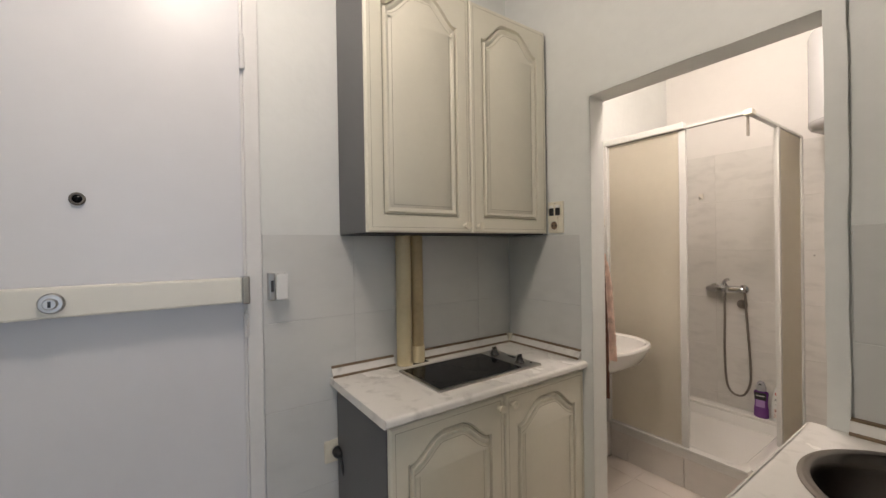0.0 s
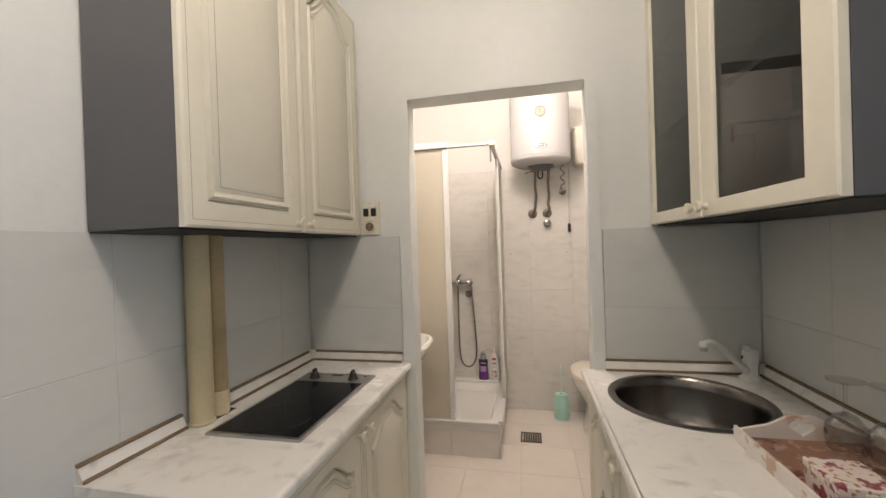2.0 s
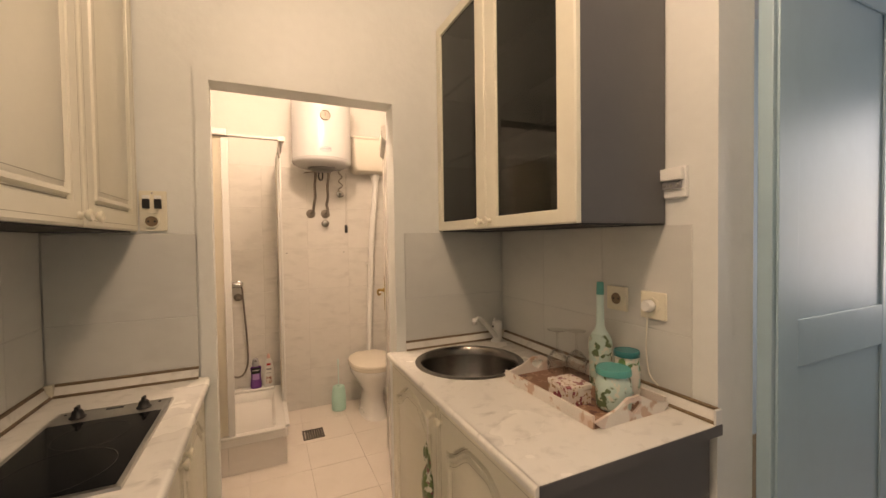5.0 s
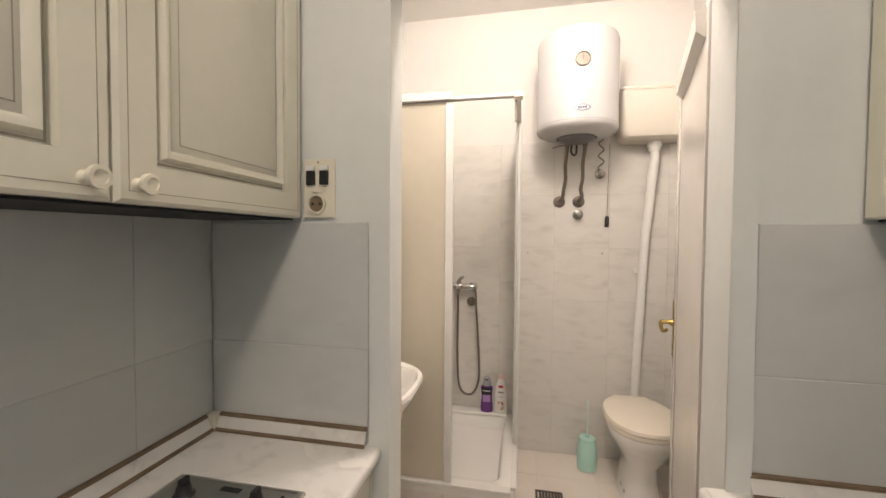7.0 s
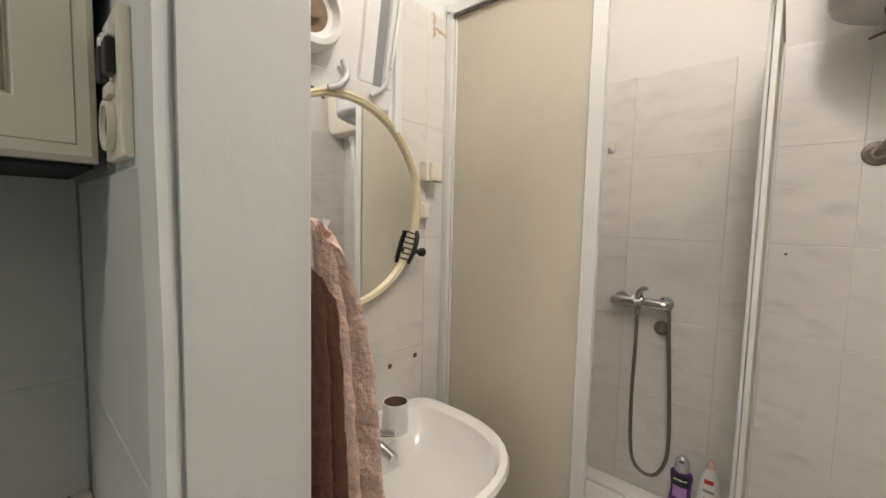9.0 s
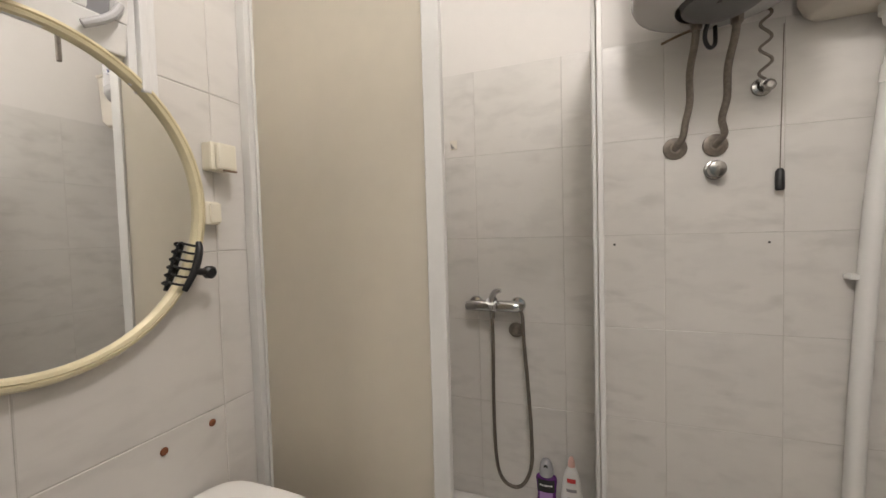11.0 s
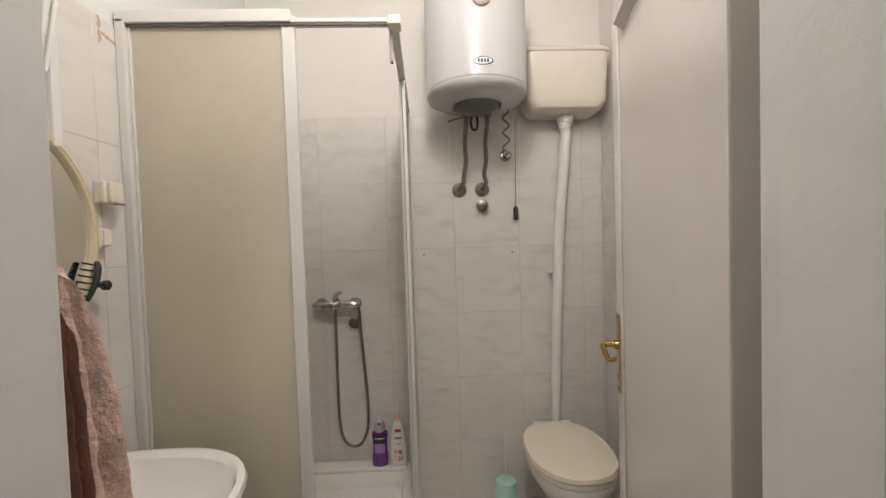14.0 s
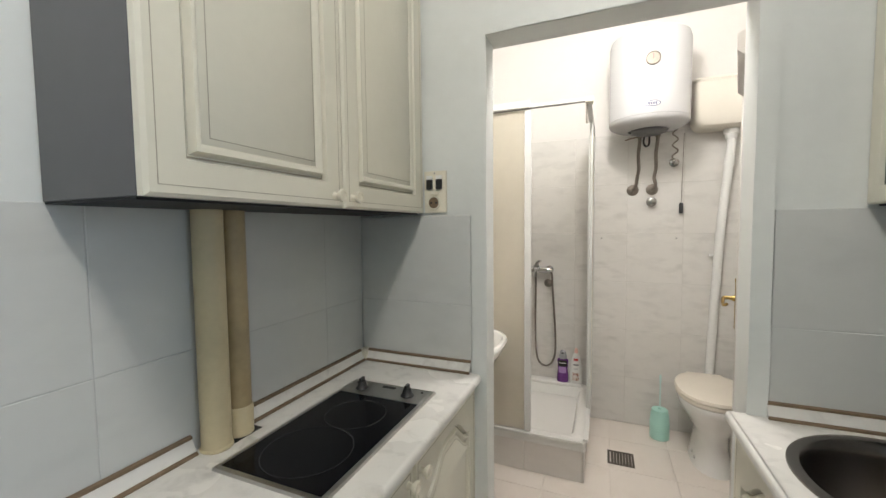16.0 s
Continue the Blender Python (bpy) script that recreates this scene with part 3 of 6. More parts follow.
panel_door(base_l, 0.936, 1.394, 0.105, 0.845, 1.050, -1, 0.075, 0.966, 0.805)

base_r = thing("base_cabinet", (0.9, 0.02, 0), "cream base cabinet with arched doors below the sink", "base cabinet")
carcass(base_r, 0.36, 1.398, -0.27, 0.299, 0.10, 0.848, shelves=(0.4,), top=False)
part("plinth", box(0.37, 1.396, 0.25, 0.27, 0.002, 0.10), "grey_side", base_r)
panel_door(base_r, 0.362, 0.876, 0.105, 0.840, 0.319, 1, 0.075, 0.846, 0.795)
panel_door(base_r, 0.880, 1.394, 0.105, 0.840, 0.319, 1, 0.075, 0.912, 0.795)

# glass-fronted cabinet above the sink
upper_r = thing("wall_cabinet", (0.95, -0.1, 1.426), "cream wall cabinet with smoked glass doors above the sink", "wall cabinet")
carcass(upper_r, 0.497, 1.402, -0.278, 0.055, 1.428, 2.372, shelves=(1.735, 2.05))
# same painted darkness below the glass-fronted cabinet
part("bottom_edge", box(0.499, 1.400, -0.276, 0.053, 1.4235, 1.4275), "gap_shade", upper_r, "black sheet painting the dark under the cabinet")
for x0, x1, kx in ((0.497, 0.962, 0.934), (0.966, 1.402, 0.996)):
    w = 0.076 if x0 < 0.9 else 0.072
    px0, px1 = (0.574, 0.893) if x0 < 0.9 else (1.038, 1.362)
    fr = bmesh.new()
    rings = []
    for inset, h in ((0, -0.018), (0, -0.004), (0.004, 0.0)):
        rings.append([(x0 + inset, 0.075 + h, 1.428 + inset), (x1 - inset, 0.075 + h, 1.428 + inset), (x1 - inset, 0.075 + h, 2.372 - inset), (x0 + inset, 0.075 + h, 2.372 - inset)])
    for inset, h in ((-0.006, 0.0), (-0.002, -0.002), (0, -0.009), (0, -0.018)):
        rings.append([(px0 + inset, 0.075 + h, 1.470 + inset), (px1 - inset, 0.075 + h, 1.470 + inset), (px1 - inset, 0.075 + h, 2.328 - inset), (px0 + inset, 0.075 + h, 2.328 - inset)])
    rings.append(rings[0])
    dr = part("door", loft(rings, fr, False, False), "cream", upper_r, "cream glazed door frame", True)
    part("glass_pane", box(px0 - 0.004, px1 + 0.004, 0.060, 0.064, 1.466, 2.332), "smoke_glass", dr, "smoked glass pane")
    knob(dr, kx, 0.075, 1.455, 1)

# glasses kept behind the smoked doors
for i, (x, z) in enumerate(((0.63, 1.752), (0.71, 1.752), (0.79, 1.752), (0.66, 1.446), (0.75, 1.446), (1.12, 1.446), (1.2, 1.752))):
    g = solo("drinking_glass", lathe([(0.028, 0), (0.031, 0.01), (0.036, 0.12), (0.034, 0.12), (0.029, 0.012), (0.001, 0.010)], (x, -0.10 - 0.03 * (i % 2), z), "z", 18, cap1=False), "clear_glass", "clear drinking glass standing on a cabinet shelf", "glass", "glasses in the cabinet", smooth=True)

# ---- worktops ----

def worktop(name, x0, x1, y_front, y_back, z, label):
    d = 1 if y_back > y_front else -1
    prof = [(y_back, z - 0.030), (y_back, z)]
    for k in range(7):
        a = math.pi / 2 * (1 - k / 6)
        prof.append((y_front + d * (0.012 - 0.012 * math.cos(a)), z - 0.012 + 0.012 * math.sin(a)))
    prof.append((y_front, z - 0.022))
    prof.append((y_front + d * 0.010, z - 0.030))
    return prism(prof, "x", x0, x1)


wt_l = worktop("worktop", 0.452, 1.400, 1.028, 1.499, 0.886, "")
top_l = thing("worktop", (0.93, 1.26, 0.856), "white marbled laminate worktop around the hob", "worktop")
part("sheet", wt_l, "counter", top_l, "", True)
part("end_trim", box(0.449, 0.4518, 1.036, 1.499, 0.857, 0.8855), "counter", top_l)
hole_r = bmesh.new()
SINK = (1.128, 0.066)


def ring_point(k, n, r):
    return SINK[0] + r * math.cos(2 * math.pi * k / n), SINK[1] + r * math.sin(2 * math.pi * k / n)


# the sheet round the sink's hole: a square of quads between hole and edges, then the plain rest
n, z = 48, 0.880
square, hole = [], []
for k in range(n):
    a = 2 * math.pi * (k + 0.5) / n
    c, t = math.cos(a), math.sin(a)
    q = min(0.272 / max(abs(c), 1e-6), (0.262 if t > 0 else 0.262) / max(abs(t), 1e-6))
    square.append((SINK[0] + q * c, SINK[1] + q * t))
    hole.append((SINK[0] + 0.205 * c, SINK[1] + 0.205 * t))
x_lo, x_hi, y_lo, y_hi = SINK[0] - 0.272, SINK[0] + 0.272, SINK[1] - 0.262, SINK[1] + 0.262
loft([[(x, y, z - 0.03) for x, y in hole], [(x, y, z) for x, y in hole], [(min(max(x, x_lo), x_hi), min(max(y, y_lo), y_hi), z) for x, y in square]], hole_r, False, False)
for k in range(4):
    # the four corners of the square sheet
    cx, cy = (x_lo, x_hi)[k % 2], (y_lo, y_hi)[k // 2]
    near = sorted(square, key=lambda p: (p[0] - cx) ** 2 + (p[1] - cy) ** 2)[:2]
    hole_r.faces.new([hole_r.verts.new((*p, z)) for p in (near[0], near[1], (cx, cy))])
box(0.335, x_lo, -0.279, 0.331, z - 0.03, z, bm=hole_r)
box(x_lo, 1.400, -0.279, y_lo, z - 0.03, z, bm=hole_r)
box(x_lo, 1.400, y_hi, 0.331, z - 0.03, z, bm=hole_r)
bmesh.ops.remove_doubles(hole_r, verts=hole_r.verts[:], dist=0.0002)
top_r = thing("worktop", (0.87, 0.03, 0.85), "white marbled laminate worktop around the round sink", "worktop")
part("sheet", hole_r, "counter", top_r)
edge = [(0.3312, 0.850), (0.3312, 0.880)] + [(0.329 + 0.012 * math.sin(math.pi / 2 * k / 6), 0.868 + 0.012 * math.cos(math.pi / 2 * k / 6)) for k in range(7)] + [(0.341, 0.858), (0.331, 0.850)]
part("front_edge", prism(edge[:1] + edge[1:], "x", 0.335, 1.400), "counter", top_r, "rounded front edge", True)
part("end_trim", box(0.332, 0.3348, -0.279, 0.330, 0.851, 0.8795), "grey_side", top_r, "dark end trim")


def upstand(p, q, normal, z, label):
    """Marbled edge strip with two brown lips between worktop and wall, from p to q."""
    p, q, n = Vector((*p, z)), Vector((*q, z)), Vector((*normal, 0))
    u = thing("worktop_upstand", ((p + q) / 2)[:], label, "upstand", "upstands of the worktops")
    for nm, prof, mat in (("strip", [(0.0, 0.0), (0.022, 0.002), (0.018, 0.010), (0.006, 0.034), (0.0, 0.036)], "counter"),
                          ("lower_lip", [(0.018, 0.0), (0.026, 0.0), (0.025, 0.005), (0.0205, 0.008)], "brown_strip"),
                          ("upper_lip", [(0.0, 0.034), (0.0085, 0.033), (0.008, 0.039), (0.0, 0.041)], "brown_strip")):
        part(nm, loft([[e + n * a + Vector((0, 0, b)) for a, b in prof] for e in (p, q)]), mat, u)
    return u


upstand((0.455, 1.4995), (0.719, 1.4995), (0, -1), 0.8865, "marbled upstand strip with brown lips behind the worktop")
upstand((0.852, 1.4995), (1.375, 1.4995), (0, -1), 0.8865, "marbled upstand strip with brown lips behind the hob")
upstand((1.4015, 1.474), (1.4015, 1.066), (-1, 0), 0.8865, "marbled upstand strip with brown lips at the partition beside the hob")
upstand((1.4015, 0.252), (1.4015, -0.253), (-1, 0), 0.8805, "marbled upstand strip with brown lips at the partition beside the sink")
upstand((1.375, -0.2795), (0.340, -0.2795), (0, 1), 0.8805, "marbled upstand strip with brown lips behind the sink")
for y, z in ((1.486, 0.8865), (-0.266, 0.8805)):
    solo("corner_cap", box(1.375, 1.401, y - 0.013, y + 0.013, z, z + 0.043, 0.005), "cream_plastic", "small ivory corner cap of the upstand", "corner cap", "upstand corner caps")
solo("end_cap", box(0.333, 0.340, -0.279, -0.252, 0.8805, 0.922, 0.002), "white_plastic", "white end cap of the upstand strip", "end cap")

# ---- hob ----
hob = thing("hob", (0.945, 1.255, 0.886), "black ceramic glass hob in a steel frame set into the worktop", "hob")
fr = loft([[(x, y, z) for x, y in ring] for ring, z in (
    ([(0.690, 1.110), (1.200, 1.110), (1.200, 1.395), (0.690, 1.395)], 0.8865), ([(0.692, 1.112), (1.198, 1.112), (1.198, 1.393), (0.692, 1.393)], 0.893),
    ([(0.700, 1.120), (1.190, 1.120), (1.190, 1.385), (0.700, 1.385)], 0.895), ([(0.704, 1.124), (1.186, 1.124), (1.186, 1.381), (0.704, 1.381)], 0.8925))], cap0=False, cap1=False)
part("steel_frame", fr, "steel", hob)
gl = part("glass_top", box(0.702, 1.102, 1.122, 1.383, 0.888, 0.8935, 0.001), "black_glass", hob)
part("control_panel", box(1.103, 1.188, 1.122, 1.383, 0.888, 0.8945, 0.002), "steel", hob, "steel control strip")
for x, r in ((0.815, 0.100), (0.995, 0.080)):
    for rr in (r,):
        ring = bmesh.new()
        n = 64
        va = [[ring.verts.new((x + q * math.cos(2 * math.pi * k / n), 1.252 + q * math.sin(2 * math.pi * k / n), 0.8941)) for k in range(n)] for q in (rr, rr - 0.0018)]
        for k in range(n):
            ring.faces.new((va[0][k], va[0][(k + 1) % n], va[1][(k + 1) % n], va[1][k]))
        part("zone_ring", ring, "ring", gl, "grey printed ring")
for y in (1.175, 1.330):
    kn = part("control_knob", lathe([(0.019, 0.8945), (0.0195, 0.897), (0.015, 0.901), (0.0125, 0.912), (0.0105, 0.916), (0.001, 0.917)], (1.140, y, 0), "z", 22), "black", hob, "black control knob", True)
    part("grip", box(1.129, 1.151, y - 0.0045, y + 0.0045, 0.906, 0.928, 0.003), "black", kn)
part("badge", box(1.165, 1.178, 1.232, 1.275, 0.8944, 0.8953), "black", hob, "small dark badge")
for y in (1.142, 1.368):
    part("pilot_lamp", lathe([(0.004, 0.8944), (0.003, 0.8965), (0.001, 0.897)], (1.172, y, 0), "z", 10), "black", hob)

# ---- pipes behind the hob ----
for x, r, y in ((0.757, 0.032, 1.465), (0.823, 0.028, 1.469)):
    g = thing("gas_pipe", (x, y, 0.886), "cream painted vertical pipe rising through the worktop" if r > 0.03 else "thinner yellow brown painted pipe with a sleeve at its foot", "pipe", "riser pipes")
    part("pipe", lathe([(r, 0.8865), (r, 1.432)], (x, y, 0), "z", 26), "pipe_cream" if r > 0.03 else "pipe_brown", g, "", True)
    part("collar", lathe([(r + 0.0012, 0.8868), (r + 0.003, 0.889), (r + 0.003, 0.955 if r < 0.03 else 0.892), (r + 0.0008, 0.958 if r < 0.03 else 0.895)], (x, y, 0), "z", 26), "pipe_cream", g, "", True)
# no hole is cut here; a thin black sheet paints in its darkness
solo("pipe_cutout", box(0.783, 0.862, 1.440, 1.4985, 0.8862, 0.8872), "gap_shade", "black sheet painting the dark of a cut-out at the pipes", "cut-out")

# ---- sink ----
sx, sy, sz = 1.128, 0.066, 0.8802
sink = thing("sink", (sx, sy, 0.72), "round stainless steel sink set into the worktop", "sink")
part("bowl", lathe([(0.225, sz), (0.224, sz + 0.003), (0.215, sz + 0.005), (0.203, sz + 0.0035), (0.196, sz - 0.004), (0.190, sz - 0.03), (0.180, sz - 0.115), (0.160, sz - 0.145), (0.04, sz - 0.152), (0.036, sz - 0.156)], (sx, sy, 0), "z", 64, cap0=False), "sink_steel", sink, "", True)
part("drain", lathe([(0.034, sz - 0.1555), (0.034, sz - 0.1525), (0.022, sz - 0.1535), (0.001, sz - 0.154)], (sx, sy, 0), "z", 24), "chrome", sink, "", True)

tx0, ty0 = 1.345, -0.212
tap = thing("sink_tap", (tx0, ty0, 0.88), "white mixer tap with angled spout beside the sink", "tap")
part("base", lathe([(0.034, 0.8803), (0.033, 0.885), (0.025, 0.891), (0.0205, 0.898), (0.0205, 0.922)], (tx0, ty0, 0), "z", 24), "white_plastic", tap, "", True)
part("body", lathe([(0.0205, 0.9225), (0.022, 0.93), (0.0255, 0.965), (0.0245, 0.975), (0.010, 0.983)], (tx0, ty0, 0), "z", 24), "white_plastic", tap, "", True)
part("lever", tube([(tx0, ty0 + 0.004, 0.976), (tx0 - 0.003, ty0 + 0.014, 0.986), (tx0 - 0.007, ty0 + 0.022, 0.992)], lambda u: 0.010 - 0.003 * u, 12), "white_plastic", tap, "", True)
part("badge", lathe([(0.006, 0.0245), (0.005, 0.0265), (0.001, 0.0265)], (tx0, ty0, 0.955), "y", 12), "black", tap)
sp = part("spout", tube([(tx0 - 0.006, ty0 + 0.012, 0.905), (tx0 - 0.030, ty0 + 0.055, 0.945), (tx0 - 0.060, ty0 + 0.110, 0.995), (tx0 - 0.078, ty0 + 0.145, 1.019), (tx0 - 0.088, ty0 + 0.164, 1.024), (tx0 - 0.096, ty0 + 0.180, 1.020)], lambda u: 0.0125 - 0.004 * u, 14, smooth_steps=5), "white_plastic", tap, "", True)
part("nozzle", lathe([(0.0105, 0.998), (0.0115, 1.000), (0.0115, 1.009), (0.010, 1.0115)], (tx0 - 0.096, ty0 + 0.181, 0), "z", 18), "steel", sp, "grey metal nozzle", True)
part("nozzle_collar", lathe([(0.0115, 1.012), (0.0125, 1.013), (0.0125, 1.023), (0.009, 1.028)], (tx0 - 0.096, ty0 + 0.181, 0), "z", 18), "white_plastic", sp, "", True)

# ---- sockets and switches of the kitchen ----
sw = thing("switch_plate", (1.40, 1.205, 1.435), "ivory plate with two dark switches and a socket on the partition", "switch plate")
part("plate", box(1.398, 1.408, 1.150, 1.232, 1.434, 1.577, 0.003), "cream_plastic", sw)
for y in (1.211, 1.176):
    part("rocker", box(1.390, 1.400, y - 0.011, y + 0.011, 1.514, 1.548, 0.003), "black", sw, "dark rocker switch")
    part("rocker_cap", box(1.392, 1.399, y - 0.011, y + 0.011, 1.5485, 1.561, 0.002), "white_plastic", sw)
part("fuse_cover", box(1.393, 1.399, 1.176, 1.208, 1.496, 1.508, 0.002), "cream_plastic", sw)
cupb = part("socket_cup", lathe([(0.0245, -0.0105), (0.0245, -0.017), (0.020, -0.017), (0.019, -0.012)], (1.408, 1.196, 1.468), "x", 26), "cream_plastic", sw, "", True)
# brown disc puts the shade inside the cup into the colour
part("well", lathe([(0.0188, -0.0112), (0.0188, -0.0128)], (1.408, 1.196, 1.468), "x", 22), "brown_strip", cupb, "socket well with its shade painted brown")
for dy in (-0.0095, 0.0095):
    part("contact_hole", lathe([(0.0038, -0.0127), (0.0038, -0.0137)], (1.408, 1.196 + dy, 1.468), "x", 10), "black", cupb)
part("indicator", lathe([(0.003, -0.0102), (0.002, -0.0115), (0.001, -0.0118)], (1.408, 1.193, 1.569), "x", 8), "grey_plastic", sw)

wall_socket("wall_socket", 0.671, 1.177, -0.2795, 1, "ivory wall socket with a brown well on the tiles", well="brown_strip")
s2 = wall_socket("wall_socket", 0.533, 1.172, -0.2795, 1, "ivory wall socket with a white plug in it", 0.086)
wp = thing("power_plug", (0.537, -0.24, 1.17), "round white plug with its cable hanging down to the worktop", "plug")
part("plug_body", lathe([(0.0185, 0.0175), (0.0195, 0.024), (0.0195, 0.033), (0.015, 0.040), (0.001, 0.041)], (0.537, -0.2795, 1.172), "y", 24), "white_plastic", wp, "", True)
part("cable", tube([(0.537, -0.250, 1.148), (0.540, -0.250, 1.09), (0.543, -0.253, 1.02), (0.530, -0.250, 0.96), (0.505, -0.255, 0.931)], 0.0021, 8, smooth_steps=6), "cistern", wp, "", True)

ph = thing("wall_bracket", (0.465, -0.27, 1.50), "white plastic junction box with an open terminal cover", "junction box")
part("plate", box(0.428, 0.515, -0.2845, -0.272, 1.502, 1.592, 0.003), "white_plastic", ph)
part("cover", box(0.433, 0.511, -0.272, -0.255, 1.552, 1.588, 0.004), "white_plastic", ph)
part("terminal_strip", box(0.440, 0.500, -0.272, -0.264, 1.528, 1.549, 0.001), "grey_plastic", ph, "grey terminal strip")
for k in range(3):
    part("terminal", lathe([(0.005, 0.0075), (0.004, 0.0095), (0.001, 0.0095)], (0.450 + 0.02 * k, -0.2715, 1.537), "y", 10), "steel", ph)

# ---- things on the worktop ----
tz = 0.8805
tray = thing("serving_tray", (0.665, -0.09, tz), "white wooden serving tray with worn flowered paper and heart handles", "tray")
part("bottom", box(0.462, 0.876, -0.228, 0.046, tz, tz + 0.008), "deco_tray", tray, "flowered paper bottom")
for y0, y1 in ((-0.236, -0.2285), (0.0465, 0.054)):
    part("long_side", box(0.462, 0.876, y0, y1, tz, tz + 0.036, 0.0015), "tray_white", tray)


def wavy_end(x0, x1):
    """End board with a raised wavy grip and a heart cut through it."""
    n, lo, hi = 40, -0.236, 0.054
    mid = (lo + hi) / 2
    top = []
    for k in range(n + 1):
        y = lo + (hi - lo) * k / n
        u = abs(y - mid) / ((hi - lo) / 2)
        top.append((y, tz + 0.036 + 0.034 * (0.5 + 0.5 * math.cos(math.pi * min(1, u / 0.62))) - 0.007 * math.exp(-((u / 0.10) ** 2))))
    heart = []
    for k in range(n):
        a = 2 * math.pi * k / n
        hx, hz = 16 * math.sin(a) ** 3, 13 * math.cos(a) - 5 * math.cos(2 * a) - 2 * math.cos(3 * a) - math.cos(4 * a)
        heart.append((mid + hx * 0.0017, tz + 0.036 + hz * 0.00125))
    outer = []
    for y, z in heart:
        d = Vector((y - mid, z - tz - 0.036)).normalized()
        best = 1.0
        hits = []
        if d.y < 0:
            hits.append((tz - tz - 0.036) / d.y)
        if abs(d.x) > 1e-6:
            hits.append(((hi if d.x > 0 else lo) - mid) / d.x)
        for (ya, za), (yb, zb) in zip(top, top[1:]):
            pa, pb = Vector((ya - mid, za - tz - 0.036)), Vector((yb - mid, zb - tz - 0.036))
            den = d.x * (pb - pa).y - d.y * (pb - pa).x
            if abs(den) > 1e-9:
                t = (pa.x * (pb - pa).y - pa.y * (pb - pa).x) / den
                s = (pa.x * d.y - pa.y * d.x) / den
                if t > 0 and -1e-6 <= s <= 1 + 1e-6:
                    hits.append(t)
        r = min(h for h in hits if h > 0)
        outer.append((mid + d.x * r, tz + 0.036 + d.y * r))
    ring = lambda pts, x: [(x, y, z) for y, z in pts]
    return loft([ring(heart, x0), ring(outer, x0), ring(outer, x1), ring(heart, x1), ring(heart, x0)], cap0=False, cap1=False)


for x in (0.453, 0.8765):
    part("handle_end", wavy_end(x, x + 0.0085), "tray_white", tray, "end board with heart cut-out")

on = tz + 0.009
bot = thing("bottle", (0.672, -0.194, on), "mint decoupage glass bottle with teal stopper on the tray", "bottle")
part("body", lathe([(0.031, on), (0.035, on + 0.005), (0.036, on + 0.08), (0.039, on + 0.135), (0.037, on + 0.155), (0.027, on + 0.175)], (0.672, -0.194, 0), "z", 30), "deco_mint", bot, "", True)
part("neck", lathe([(0.027, on + 0.1752), (0.018, on + 0.188), (0.0135, on + 0.205), (0.0125, on + 0.25), (0.0115, on + 0.298), (0.013, on + 0.300), (0.013, on + 0.306)], (0.672, -0.194, 0), "z", 30), "pale_mint", bot, "plain pale mint neck", True)
part("stopper", lathe([(0.0125, on + 0.3065), (0.0125, on + 0.311), (0.0115, on + 0.346), (0.009, on + 0.349)], (0.672, -0.194, 0), "z", 20), "teal", bot, "teal plastic stopper", True)
for x, y, r, h, lid, mat, lab in ((0.520, -0.085, 0.050, 0.102, "teal", "deco_mint", "round mint decoupage jar with teal lid"), (0.563, -0.190, 0.039, 0.128, "dark_teal", "deco_white", "tall white decoupage jar with dark teal lid")):
    j = thing("jar", (x, y, on), lab, "jar", "jars on the tray")
    part("body", lathe([(r * 0.78, on), (r * 0.95, on + 0.008), (r, on + 0.035), (r, on + h * 0.7), (r * 0.92, on + h * 0.9), (r * 0.84, on + h)], (x, y, 0), "z", 32), mat, j, "", True)
    ld = part("lid", lathe([(r * 0.93, on + h), (r * 0.97, on + h + 0.002), (r * 0.97, on + h + 0.014), (r * 0.92, on + h + 0.018), (r * 0.90, on + h + 0.0165), (0.001, on + h + 0.0165)], (x, y, 0), "z", 36), lid, j, "", True)
    part("rim_band", lathe([(r * 0.985, on + h + 0.001), (r * 0.985, on + h + 0.005)], (x, y, 0), "z", 36, cap0=False, cap1=False), lid, ld)
bx = thing("trinket_box", (0.625, -0.005, on), "small rose decoupage wooden box with closed lid", "box")
turn = Matrix.Translation((0.622, -0.012, 0)) @ Matrix.Rotation(radians(-4), 4, "Z")
for nm, b, mt in (("body", box(-0.048, 0.048, -0.042, 0.042, on, on + 0.043, 0.002), "deco_rose"), ("lid", box(-0.050, 0.050, -0.044, 0.044, on + 0.0445, on + 0.060, 0.002), "deco_rose"), ("clasp", box(-0.055, -0.0505, -0.008, 0.008, on + 0.030, on + 0.054, 0.001), "tray_white")):
    b.transform(turn)
    part(nm, b, mt, bx)
for x, y in ((0.836, -0.150), (0.792, -0.202)):
    g = thing("wine_glass", (x, y, on), "clear stemmed wine glass standing upside down on the tray", "wine glass", "wine glasses on the tray")
    part("bowl", lathe([(0.033, on), (0.038, on + 0.03), (0.036, on + 0.055), (0.020, on + 0.078), (0.005, on + 0.086), (0.004, on + 0.083), (0.018, on + 0.075), (0.034, on + 0.054), (0.036, on + 0.03), (0.031, on)], (x, y, 0), "z", 26, cap0=False, cap1=False), "thin_glass", g, "", True)
    part("stem", lathe([(0.005, on + 0.0862), (0.0035, on + 0.10), (0.0035, on + 0.14), (0.007, on + 0.150)], (x, y, 0), "z", 14), "thin_glass", g, "", True)
    part("foot", lathe([(0.009, on + 0.1502), (0.033, on + 0.156), (0.034, on + 0.158), (0.001, on + 0.158)], (x, y, 0), "z", 28), "thin_glass", g, "", True)

